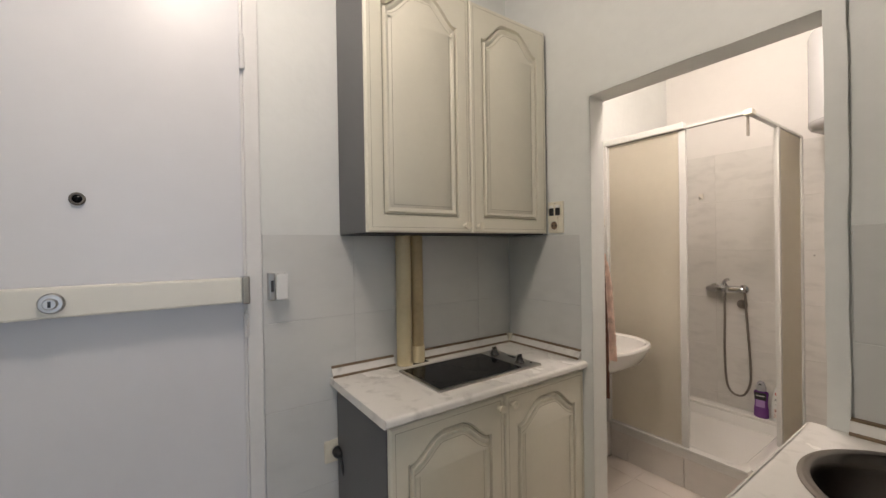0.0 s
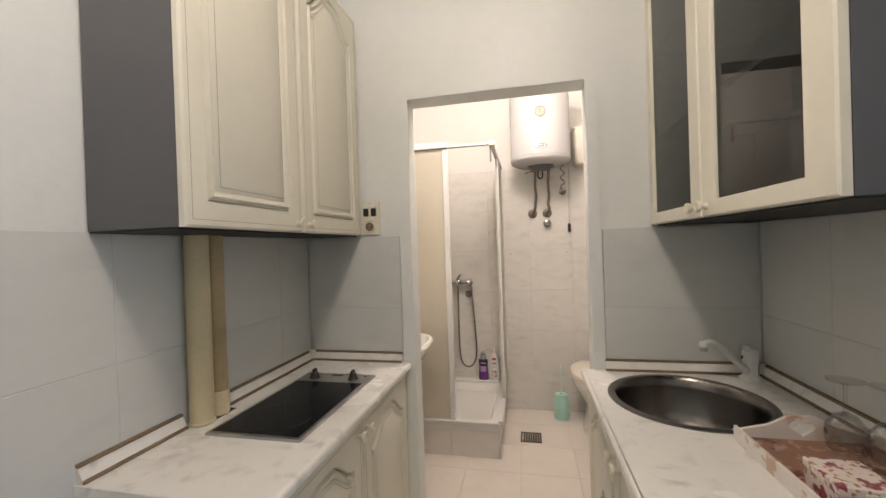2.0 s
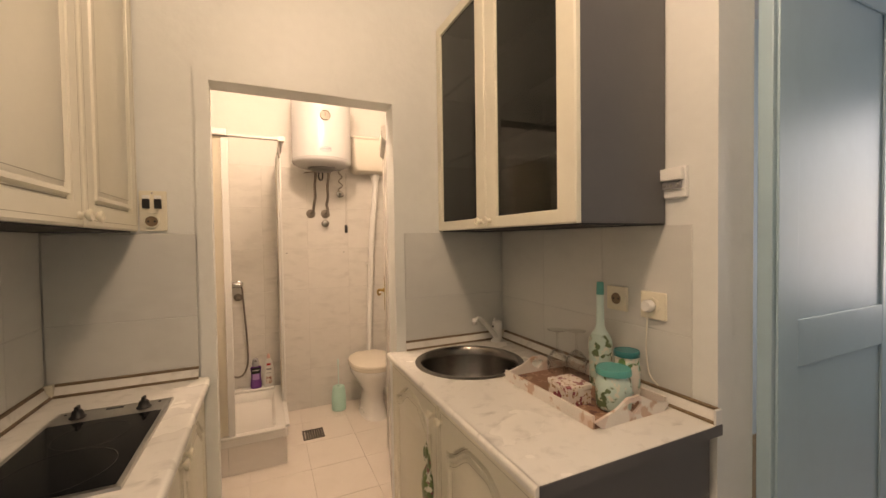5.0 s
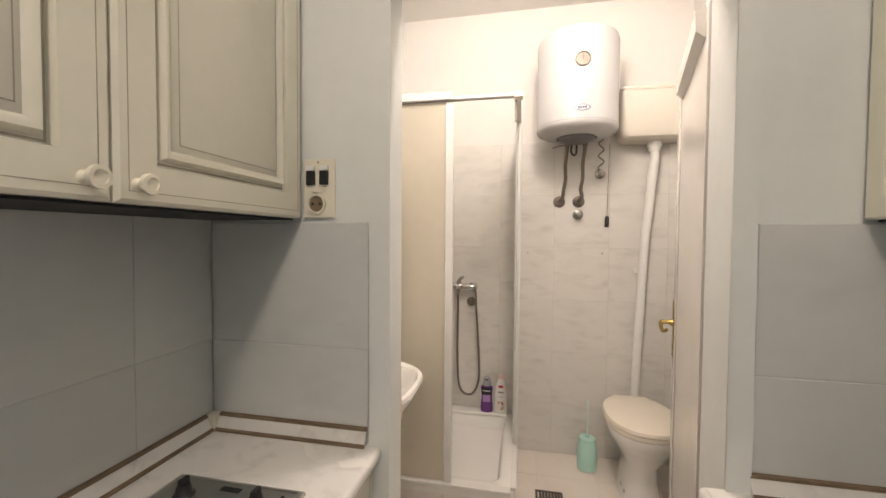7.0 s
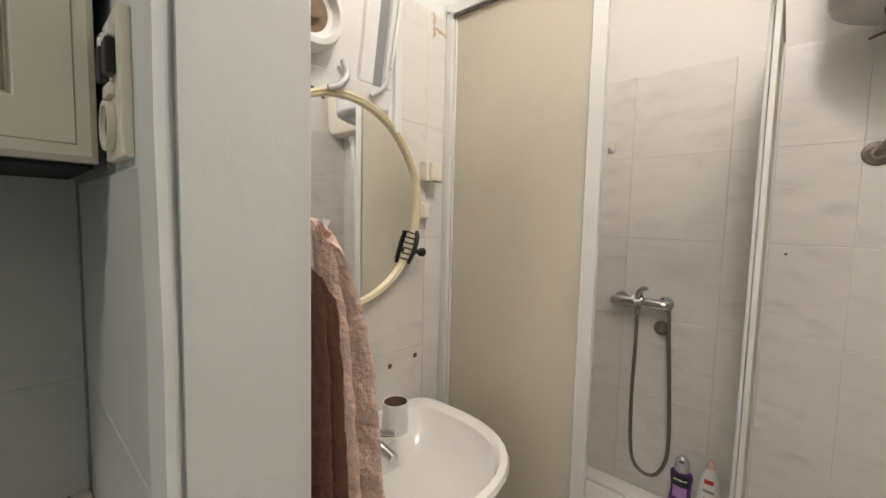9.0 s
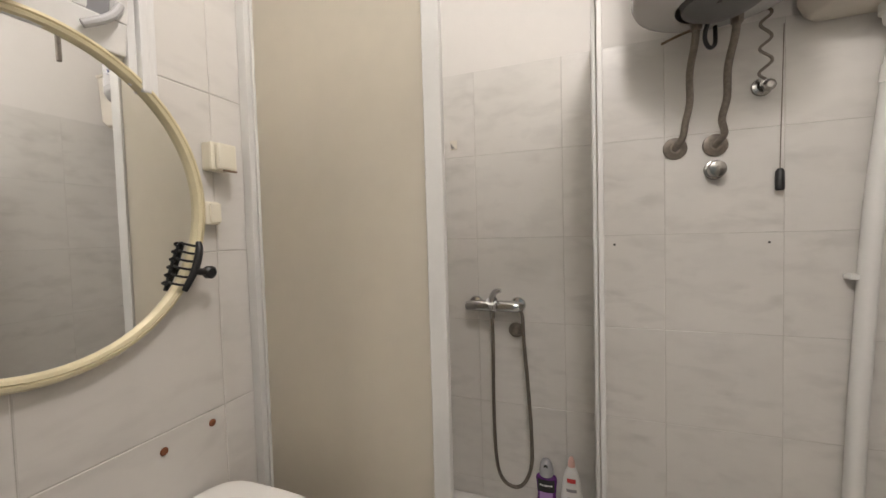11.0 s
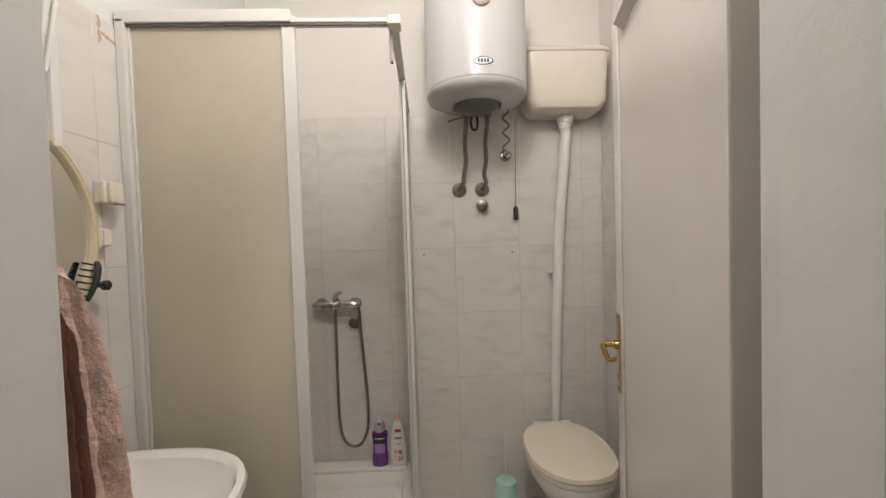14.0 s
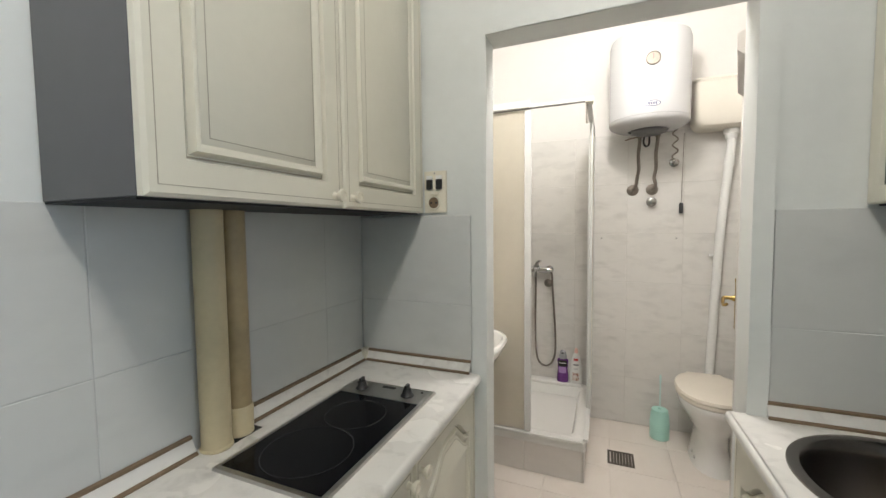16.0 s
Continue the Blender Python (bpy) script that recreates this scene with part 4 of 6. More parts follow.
orn = thing("hanging_ornament", (0.880, 0.365, 0.62), "green printed fabric ornament hanging by a string from a knob", "ornament")
part("string", tube([(0.912, 0.338, 0.797), (0.905, 0.346, 0.77), (0.898, 0.350, 0.69), (0.897, 0.352, 0.635)], 0.0022, 6, smooth_steps=4), "tray_white", orn)
part("pouch", lathe([(0.010, 0.505), (0.030, 0.52), (0.036, 0.56), (0.030, 0.60), (0.012, 0.625), (0.004, 0.638)], (0.897, 0.353, 0), "z", 18, squash=(1, 0.5)), "vine", orn, "", True)
for k, (dx, dz) in enumerate(((-0.02, 0.0), (0.018, 0.012), (0.002, 0.03))):
    part("leaf", lathe([(0.002, 0.625 + dz), (0.014, 0.645 + dz), (0.012, 0.665 + dz), (0.001, 0.685 + dz)], (0.897 + dx, 0.354, 0), "z", 10, squash=(1, 0.3)), "vine", orn, "", True)

# ---- next room, seen through the side doorway ----
bd = thing("door_blue", (0.33, -0.85, 0), "open light blue painted door in the side doorway", "door", kind="structure")
part("leaf", box(0.305, 0.343, -1.25, -0.455, 0.01, 2.30, 0.004), "blue_paint", bd)
part("stile", box(0.297, 0.3045, -0.575, -0.47, 0.03, 2.28, 0.003), "blue_paint", bd)
part("stile", box(0.297, 0.3045, -1.24, -1.13, 0.03, 2.28, 0.003), "blue_paint", bd)
for z0, z1 in ((0.03, 0.22), (1.0, 1.14), (2.14, 2.28)):
    part("rail", box(0.297, 0.3045, -1.1295, -0.5755, z0, z1, 0.003), "blue_paint", bd)
wf = thing("window_1", (-0.30, -3.45, 0.8), "white framed window of the next room", "window", kind="structure")
for p in ((-0.95, -0.89, 0.8, 2.3), (0.29, 0.35, 0.8, 2.3), (-0.89, 0.29, 0.8, 0.86), (-0.89, 0.29, 2.24, 2.3), (-0.33, -0.27, 0.86, 2.24)):
    part("window_frame", box(p[0], p[1], -3.52, -3.45, p[2], p[3], 0.004), "frame_white", wf)
for x0, x1 in ((-0.89, -0.33), (-0.27, 0.29)):
    pane = part("pane", box(x0, x1, -3.49, -3.484, 0.86, 2.24), "clear_glass", wf)
    pane.visible_shadow = False
solo("ceiling_rose", lathe([(0.05, TOP), (0.05, TOP - 0.02), (0.012, TOP - 0.03), (0.012, TOP - 0.04), (0.03, TOP - 0.045), (0.03, TOP - 0.06)], (0.0, 0.63, 0), "z", 20), "white_plastic", "white ceiling rose with bulb holder", "lamp holder", smooth=True)
pl = thing("pendant_lamp", (1.74, 0.60, 2.48), "bare bulb holder on a short cord under the bathroom ceiling", "lamp")
part("rose", lathe([(0.05, TOP_BATH - 0.001), (0.05, TOP_BATH - 0.02), (0.012, TOP_BATH - 0.03)], (1.74, 0.60, 0), "z", 20), "white_plastic", pl, "", True)
part("cord", tube([(1.74, 0.60, TOP_BATH - 0.029), (1.74, 0.60, 2.742)], 0.004, 8), "white_plastic", pl)
part("holder", lathe([(0.010, 2.742), (0.022, 2.735), (0.022, 2.69), (0.018, 2.68)], (1.74, 0.60, 0), "z", 18), "white_plastic", pl, "", True)

# ---- bathroom door ----
hx, hy, ex, ey = 1.600, 0.266, 2.205, 0.110
ang = math.atan2(ey - hy, ex - hx)
LEAF = Matrix.Translation((hx, hy, 0)) @ Matrix.Rotation(ang, 4, "Z")
L = math.hypot(ex - hx, ey - hy)
bdoor = thing("door_bathroom", (hx, hy, 0), "open off-white painted bathroom door with brass handle", "door", kind="structure")


def leaf_part(name, bm, mat, parent, label="", smooth=False):
    bm.transform(LEAF)
    return part(name, bm, mat, parent, label, smooth)


leaf_part("leaf", box(0, L, -0.056, 0, 0.012, 1.985, 0.004), "bath_door", bdoor)
leaf_part("edge_strip", box(L - 0.062, L - 0.003, 0.0003, 0.006, 0.02, 1.98, 0.003), "bath_door", bdoor)
leaf_part("top_moulding", prism([(0.0005, 1.895), (0.022, 1.915), (0.024, 1.965), (0.0005, 1.975)], "x", 0.03, L - 0.10), "bath_door", bdoor, "moulded strip across the top")
dp = leaf_part("door_plate", box(L - 0.043, L - 0.005, 0.0065, 0.0095, 0.930, 1.150, 0.0012), "brass", bdoor, "long brass door plate")
leaf_part("handle", tube([(L - 0.024, 0.009, 1.062), (L - 0.024, 0.038, 1.063), (L - 0.030, 0.049, 1.061), (L - 0.060, 0.051, 1.052), (L - 0.090, 0.048, 1.042), (L - 0.106, 0.042, 1.044), (L - 0.112, 0.034, 1.050)], lambda u: 0.0085 - 0.0025 * u, 12, smooth_steps=5), "brass", dp, "", True)
leaf_part("collar", lathe([(0.013, 0.0095), (0.0125, 0.018), (0.010, 0.020)], (L - 0.024, 0, 1.062), "y", 18), "brass", dp, "", True)
leaf_part("keyhole", box(L - 0.0265, L - 0.0215, 0.0094, 0.0101, 0.962, 0.980), "black", dp)
for z in (0.938, 1.142):
    leaf_part("screw", lathe([(0.004, 0.0095), (0.003, 0.011), (0.001, 0.011)], (L - 0.024, 0, z), "y", 10), "brass", dp)
fr = box(1.486, 1.526, 0.262, 0.290, 0, 2.0, 0.003)
box(1.5012, 1.526, 1.030, 1.058, 0, 2.0, 0.003, bm=fr)
box(1.5012, 1.526, 0.262, 1.058, 2.0035, 2.035, 0.003, bm=fr)
part("door_frame", fr, "frame_white", bdoor, "white wooden frame")
for z in (0.30, 1.72):
    part("hinge", lathe([(0.007, z), (0.008, z + 0.003), (0.008, z + 0.09), (0.004, z + 0.095)], (1.545, 0.270, 0), "z", 12), "bath_door", bdoor, "painted hinge", True)

# ---- shower ----
tx, ty = 2.290, 0.727
step = thing("shower_step", (2.7, 1.11, 0), "low tiled step carrying the shower tray", "step", kind="structure")
part("core", box(tx + 0.022, 3.10, ty + 0.022, 1.50, 0.0, 0.170), "grout", step)
for k, (y0, y1) in enumerate(((ty + 0.008, 1.055), (1.058, 1.385), (1.388, 1.499))):
    part("tile", box(tx + 0.014, tx + 0.0215, y0, y1, 0.002, 0.172, 0.001, 1), "step_tile", step)
for x0, x1 in ((tx + 0.014, 2.62), (2.623, 2.95), (2.953, 3.099)):
    part("tile", box(x0, x1, ty + 0.0145, ty + 0.0215, 0.002, 0.172, 0.001, 1), "step_tile", step)

st = thing("shower_tray", (2.70, 1.11, 0.173), "white ceramic shower tray on the tiled step", "shower tray")


def rrect(x0, x1, y0, y1, r, z, n=6):
    pts = []
    for cx, cy, a0 in ((x1 - r, y0 + r, -90), (x1 - r, y1 - r, 0), (x0 + r, y1 - r, 90), (x0 + r, y0 + r, 180)):
        for k in range(n + 1):
            a = radians(a0 + 90 * k / n)
            pts.append((cx + r * math.cos(a), cy + r * math.sin(a), z))
    return pts


part("basin", loft([rrect(tx + 0.010, 3.10, ty + 0.010, 1.499, 0.012, 0.174), rrect(tx, 3.10, ty, 1.499, 0.015, 0.180), rrect(tx, 3.10, ty, 1.499, 0.015, 0.226), rrect(tx + 0.008, 3.095, ty + 0.008, 1.495, 0.016, 0.234),
                    rrect(tx + 0.062, 3.020, ty + 0.060, 1.440, 0.05, 0.234), rrect(tx + 0.072, 3.010, ty + 0.070, 1.430, 0.05, 0.226), rrect(tx + 0.10, 2.985, ty + 0.095, 1.405, 0.06, 0.135), rrect(tx + 0.13, 2.955, ty + 0.125, 1.375, 0.06, 0.122)], cap0=True), "ceramic", st, "", True)
part("rear_ledge", box(3.018, 3.099, ty + 0.06, 1.495, 0.2345, 0.255, 0.008, 3), "ceramic", st, "", True)
part("waste", lathe([(0.03, 0.1225), (0.03, 0.125), (0.022, 0.1255), (0.001, 0.1245)], (2.85, 1.10, 0), "z", 20), "chrome", st, "", True)

en = thing("shower_enclosure", (2.68, 1.11, 0.234), "shower enclosure with frosted beige panels, its sliding door half open", "shower enclosure")
zt = 2.015
part("wall_profile", box(2.250, 2.292, 1.474, 1.4985, 0.236, zt, 0.003), "alu", en)
part("header", box(2.250, 2.294, 1.020, 1.4985, zt - 0.012, zt + 0.024, 0.004), "alu", en)
part("top_rail", box(2.256, 2.290, 0.742, 1.0195, zt - 0.012, zt - 0.001, 0.002), "alu", en)
part("top_rail", box(2.292, 3.098, 0.716, 0.742, zt - 0.014, zt, 0.003), "alu", en)
cb = part("corner_block", box(2.250, 2.300, 0.708, 0.746, zt - 0.020, zt + 0.006, 0.004), "cream_plastic", en, "ivory corner connector")
part("stub", box(2.284, 2.296, 0.734, 0.744, zt - 0.115, zt - 0.0205, 0.002), "dull_steel", cb, "short worn guide stub")
# thin dark strip added to paint the shade along the rail's underside
part("seal", box(2.2565, 2.2615, 0.7465, 1.4735, zt - 0.0195, zt - 0.0145), "rail_shade", en, "dark strip painting the shade under the rail")
part("bottom_rail", box(2.252, 2.296, 0.742, 1.474, 0.236, 0.252, 0.003), "alu", en)
part("bottom_rail", box(2.292, 3.098, 0.716, 0.742, 0.236, 0.252, 0.003), "alu", en)
part("wall_profile", box(3.072, 3.098, 0.715, 0.743, 0.252, zt - 0.014, 0.002), "alu", en)
part("panel_fixed", box(2.285, 2.289, 1.0445, 1.4735, 0.252, zt - 0.014), "frost", en, "beige frosted acrylic panel")
sd = part("sliding_door", box(2.268, 2.272, 1.049, 1.466, 0.258, zt - 0.018), "frost", en, "beige frosted acrylic sliding door")
for y0, y1 in ((1.012, 1.0485), (1.4665, 1.4735)):
    part("door_stile", box(2.262, 2.280, y0, y1, 0.254, zt - 0.015, 0.003), "alu", sd)
part("inner_stile", box(2.282, 2.293, 1.020, 1.044, 0.253, zt - 0.015, 0.002), "alu", en)
part("panel_side", box(2.700, 3.072, 0.737, 0.740, 0.252, zt - 0.014), "frost", en, "beige frosted acrylic side panel")
sd2 = part("side_sliding_door", box(2.692, 3.06, 0.722, 0.726, 0.258, zt - 0.018), "frost", en, "beige frosted acrylic sliding door")
part("door_stile", box(2.660, 2.6915, 0.717, 0.731, 0.254, zt - 0.015, 0.003), "alu", sd2)
part("inner_stile", box(2.675, 2.6995, 0.733, 0.743, 0.253, zt - 0.015, 0.002), "alu", en)

mx = thing("shower_mixer", (3.05, 1.10, 0.93), "chrome shower mixer with hose loop on the wall", "shower mixer")
part("body", tube([(3.045, 1.215, 1.060), (3.040, 1.17, 1.064), (3.040, 1.03, 1.064), (3.045, 0.995, 1.060)], lambda u: 0.017 + 0.005 * math.sin(math.pi * u), 18, smooth_steps=4), "chrome", mx, "", True)
for y in (1.190, 1.020):
    part("inlet", lathe([(0.030, -0.001), (0.028, -0.008), (0.014, -0.012), (0.014, -0.06)], (3.098, y, 1.062), "x", 20), "chrome", mx, "", True)
part("cartridge", tube([(3.045, 1.103, 1.062), (3.015, 1.103, 1.080), (3.000, 1.103, 1.092)], lambda u: 0.025 - 0.004 * u, 18), "chrome", mx, "", True)
part("lever", tube([(3.005, 1.103, 1.090), (2.992, 1.095, 1.115), (2.985, 1.080, 1.130), (2.982, 1.064, 1.133)], lambda u: 0.014 - 0.006 * u, 12, smooth_steps=4), "chrome", mx, "", True)
part("outlet", tube([(3.040, 1.110, 1.050), (3.040, 1.112, 1.015)], lambda u: 0.013 - 0.003 * u, 14), "chrome", mx, "", True)
part("hose", tube([(3.040, 1.112, 1.018), (3.038, 1.110, 0.90), (3.035, 1.112, 0.70), (3.035, 1.108, 0.50), (3.035, 1.092, 0.40), (3.035, 1.052, 0.362), (3.035, 1.005, 0.375), (3.035, 0.972, 0.45), (3.036, 0.968, 0.56), (3.038, 0.978, 0.75), (3.040, 0.992, 0.95), (3.042, 0.996, 1.03), (3.042, 1.010, 1.064)], 0.0068, 10, smooth_steps=6), "dull_steel", mx, "braided steel hose", True)
part("holder", lathe([(0.030, -0.001), (0.029, -0.008), (0.022, -0.012), (0.016, -0.030), (0.011, -0.036)], (3.098, 1.029, 0.962), "x", 22), "dull_steel", mx, "round wall holder", True)

hk = thing("wall_hook", (3.09, 1.30, 1.60), "small adhesive hook on the shower tiles", "hook")
part("pad", box(3.092, 3.099, 1.255, 1.285, 1.690, 1.730, 0.004), "cistern", hk)
part("peg", tube([(3.092, 1.27, 1.70), (3.070, 1.27, 1.695), (3.066, 1.27, 1.708)], 0.004, 8), "steel", hk)


def squeeze_bottle(name, x, y, z, w, d, h, mat, cap, label, extra, rows, caprows):
    b = thing(name, (x, y, z), label, "bottle", "bottles on the shower tray")
    part("body", loft([[(x + d / 2 * q * math.cos(a), y + w / 2 * q * math.sin(a), z + hh * h) for a in [2 * math.pi * k / 24 for k in range(24)]] for q, hh in rows]), mat, b, "", True)
    part("cap", loft([[(x + 0.30 * w * q * math.cos(a), y + 0.30 * w * q * math.sin(a), z + hh * h) for a in [2 * math.pi * k / 18 for k in range(18)]] for q, hh in caprows]), cap, b, "", True)
    for nm, mat2, y0, y1, z0, z1 in extra:
        n = 8
        rr = [[(x - (d / 2 * 1.015) * math.sqrt(max(0.0, 1 - ((yy - y) / (w / 2 * 1.03)) ** 2)), yy, zz) for yy in [y0 + (y1 - y0) * k / n for k in range(n + 1)]] for zz in (z + z0 * h, z + z1 * h)]
        part(nm, loft(rr, cap0=False, cap1=False, closed=False), mat2, b, "printed label")
    return b


WAIST = ((0.86, 0), (1.0, 0.012), (1.0, 0.20), (0.86, 0.40), (0.92, 0.55), (1.0, 0.66), (0.94, 0.715), (0.62, 0.735))
SLENDER = ((0.90, 0), (1.0, 0.012), (1.02, 0.22), (0.97, 0.42), (0.82, 0.62), (0.62, 0.76), (0.42, 0.84), (0.32, 0.865))
sb = squeeze_bottle("shampoo_bottle", 3.045, 0.917, 0.2555, 0.078, 0.045, 0.232, "purple", "silver_cap", "purple shampoo bottle with silver cap on the tray ledge", (("print", "black", 0.886, 0.948, 0.50, 0.70), ("print", "white_plastic", 0.894, 0.940, 0.595, 0.622), ("print", "lilac", 0.893, 0.941, 0.30, 0.495)), WAIST, ((1.0, 0.737), (1.12, 0.75), (1.10, 0.82), (0.95, 0.92), (0.6, 0.985), (0.3, 1.0)))
part("spout_mark", lathe([(0.010, -0.001), (0.008, -0.004), (0.001, -0.005)], (3.0275, 0.917, 0.2555 + 0.905 * 0.232), "x", 14), "black", sb, "black opening of the cap", True)
squeeze_bottle("shampoo_bottle", 3.045, 0.826, 0.2555, 0.080, 0.044, 0.255, "white_plastic", "pink", "white shower gel bottle with pink cap on the tray ledge", (("print", "red", 0.811, 0.841, 0.66, 0.725), ("print", "deco_rose", 0.803, 0.849, 0.10, 0.32), ("print", "grey_plastic", 0.808, 0.844, 0.525, 0.57), ("print", "grey_plastic", 0.812, 0.840, 0.425, 0.44)), SLENDER, ((0.52, 0.867), (0.52, 0.90), (0.44, 0.96), (0.25, 1.0)))

# ---- heater and its pipes ----
wx, wy, wr = 2.838, 0.414, 0.217
wh = thing("water_heater", (wx, wy, 1.93), "white cylindrical electric water heater with round dial", "water heater")
part("tank", lathe([(wr - 0.004, 1.998), (wr, 2.003), (wr, 2.450), (wr - 0.007, 2.474), (wr * 0.6, 2.497), (0.02, 2.505)], (wx, wy, 0), "z", 56), "enamel", wh, "", True)
part("bottom_rim", lathe([(wr * 0.50, 1.948), (wr * 0.82, 1.958), (wr * 0.97, 1.975), (wr + 0.001, 1.990), (wr + 0.001, 1.998), (wr - 0.006, 1.9985)], (wx, wy, 0), "z", 56, cap0=False, cap1=False), "enamel", wh, "", True)
cp = part("service_cover", lathe([(0.040, 1.921), (0.072, 1.925), (0.094, 1.938), (0.099, 1.962)], (wx - 0.01, wy, 0), "z", 32), "dark_plastic", wh, "dark grey plastic service cover", True)
part("cover_hole", lathe([(0.006, 1.9225), (0.006, 1.9255)], (wx - 0.062, wy + 0.02, 0), "z", 10), "black", cp)
dl = part("dial_ring", lathe([(0.037, -wr - 0.001 + 0.006), (0.037, -wr - 0.006), (0.032, -wr - 0.008), (0.031, -wr - 0.005)], (wx, wy, 2.294), "x", 32), "dull_steel", wh, "dull steel dial ring", True)
part("dial_face", lathe([(0.0315, -wr - 0.0025), (0.0315, -wr - 0.0045)], (wx, wy, 2.294), "x", 28), "seat", dl, "pale dial face")
part("needle", box(wx - wr - 0.0062, wx - wr - 0.0052, wy - 0.002, wy + 0.002, 2.290, 2.316), "red", dl)


def oval_on_tank(name, a, b, off, mat, parent, z):
    n = 28
    rings = []
    for q in (0.0005, 1.0):
        rings.append([(wx - math.sqrt((wr + off) ** 2 - (a * q * math.cos(t)) ** 2), wy + a * q * math.cos(t), z + b * q * math.sin(t)) for t in [2 * math.pi * k / n for k in range(n)]])
    return part(name, loft(rings, cap1=False), mat, parent)


bg = oval_on_tank("badge", 0.040, 0.0165, 0.0010, "navy", wh, 2.052)
oval_on_tank("badge_ring", 0.035, 0.0125, 0.0018, "white_plastic", bg, 2.052)
for k in range(4):
    part("badge_bar", box(wx - wr - 0.0032, wx - wr - 0.0008, wy - 0.022 + 0.012 * k, wy - 0.014 + 0.012 * k, 2.045, 2.059), "navy", bg)
part("bracket", box(wx + 0.18, XF - 0.006, wy - 0.10, wy + 0.10, 2.05, 2.10, 0.003), "enamel", wh)
part("bracket", box(wx + 0.18, XF - 0.006, wy - 0.10, wy + 0.10, 2.36, 2.41, 0.003), "enamel", wh)

for y0, y1 in ((0.452, 0.478), (0.352, 0.362)):
    h = thing("flexible_hose", (3.05, y1, 1.6), "tarnished steel hose from heater to wall valve", "hose", "heater hoses")
    hs = part("braid", tube([(wx + 0.09, y0, 1.950), (wx + 0.105, y0, 1.90), (3.00, y0 + 0.002, 1.83), (3.03, y0 - 0.004, 1.75), (3.050, y0 + 0.004, 1.69), (3.062, y1 - 0.016, 1.645), (3.078, y1, 1.617), (3.095, y1, 1.615)], 0.0105, 10, smooth_steps=6), "dull_steel", h, "", True)
    part("nut", lathe([(0.014, 1.925), (0.016, 1.928), (0.016, 1.955), (0.012, 1.957)], (wx + 0.09, y0, 0), "z", 6), "dull_steel", h)
    part("rosette", lathe([(0.037, -0.001), (0.035, -0.006), (0.022, -0.010), (0.018, -0.014)], (3.098, y1, 1.616), "x", 26), "dull_steel", h, "tarnished wall rosette", True)
vk = thing("stop_valve", (3.06, 0.364, 1.50), "chrome stop valve knob on the tiles", "valve")
part("rosette", lathe([(0.032, -0.001), (0.030, -0.008), (0.018, -0.012)], (3.098, 0.364, 1.535), "x", 24), "worn_chrome", vk, "", True)
part("knob", lathe([(0.014, -0.012), (0.026, -0.016), (0.028, -0.030), (0.024, -0.040), (0.010, -0.044)], (3.098, 0.364, 1.535), "x", 24), "worn_chrome", vk, "", True)
cv = thing("supply_valve", (3.06, 0.238, 1.77), "chrome angle valve with coiled copper pipe", "valve")
part("rosette", lathe([(0.029, -0.001), (0.027, -0.007), (0.015, -0.010), (0.015, -0.032)], (3.098, 0.238, 1.785), "x", 24), "worn_chrome", cv, "", True)
part("handle", lathe([(0.010, -0.030), (0.018, -0.034), (0.018, -0.046), (0.010, -0.050)], (3.098, 0.232, 1.778), "x", 8), "worn_chrome", cv)
part("spiral_pipe", tube([(3.066 + 0.004 * math.sin(k * 0.7), 0.238 + 0.016 * math.sin(k * 0.9), 1.800 + 0.0105 * k) for k in range(24)], 0.0045, 8, smooth_steps=2), "dull_steel", cv, "bent thin supply pipe", True)
hw = thing("heater_cable", (2.95, 0.42, 1.88), "short black power cable under the heater", "cable")
part("wire", tube([(wx + 0.075, 0.425, 1.945), (wx + 0.085, 0.432, 1.90), (wx + 0.10, 0.418, 1.875), (wx + 0.12, 0.398, 1.89), (wx + 0.13, 0.395, 1.945)], 0.006, 8, smooth_steps=5), "black", hw, "", True)
part("loose_end", tube([(wx + 0.09, 0.44, 1.935), (wx + 0.14, 0.49, 1.940), (wx + 0.17, 0.53, 1.935)], 0.004, 8, smooth_steps=4), "brown_strip", hw)

# ---- high cistern, flush pipe, pull cord ----
ci = thing("toilet_cistern", (3.02, -0.03, 1.955), "ivory plastic high-level toilet cistern on the wall", "cistern")


def tank_ring(x0, x1, y0, y1, z, r):
    return rrect(x0, x1, y0, y1, r, z)


part("tank", loft([tank_ring(2.965, 3.098, -0.185, 0.125, 1.958, 0.035), tank_ring(2.935, 3.099, -0.205, 0.148, 1.972, 0.04), tank_ring(2.920, 3.099, -0.220, 0.163, 2.005, 0.04), tank_ring(2.915, 3.099, -0.225, 0.168, 2.225, 0.035)]), "cistern", ci, "", True)
part("lid", loft([tank_ring(2.910, 3.1, -0.230, 0.173, 2.2255, 0.035), tank_ring(2.908, 3.1, -0.232, 0.175, 2.236, 0.035), tank_ring(2.920, 3.1, -0.222, 0.165, 2.248, 0.035)]), "cistern", ci, "", True)
part("outlet_nut", lathe([(0.027, 1.900), (0.030, 1.903), (0.033, 1.925), (0.040, 1.930), (0.040, 1.957)], (3.040, -0.052, 0), "z", 24), "white_plastic", ci, "white outlet nut", True)
fp = thing("flush_pipe", (3.06, 0.02, 0.4), "white plastic flush pipe down to the toilet", "pipe")
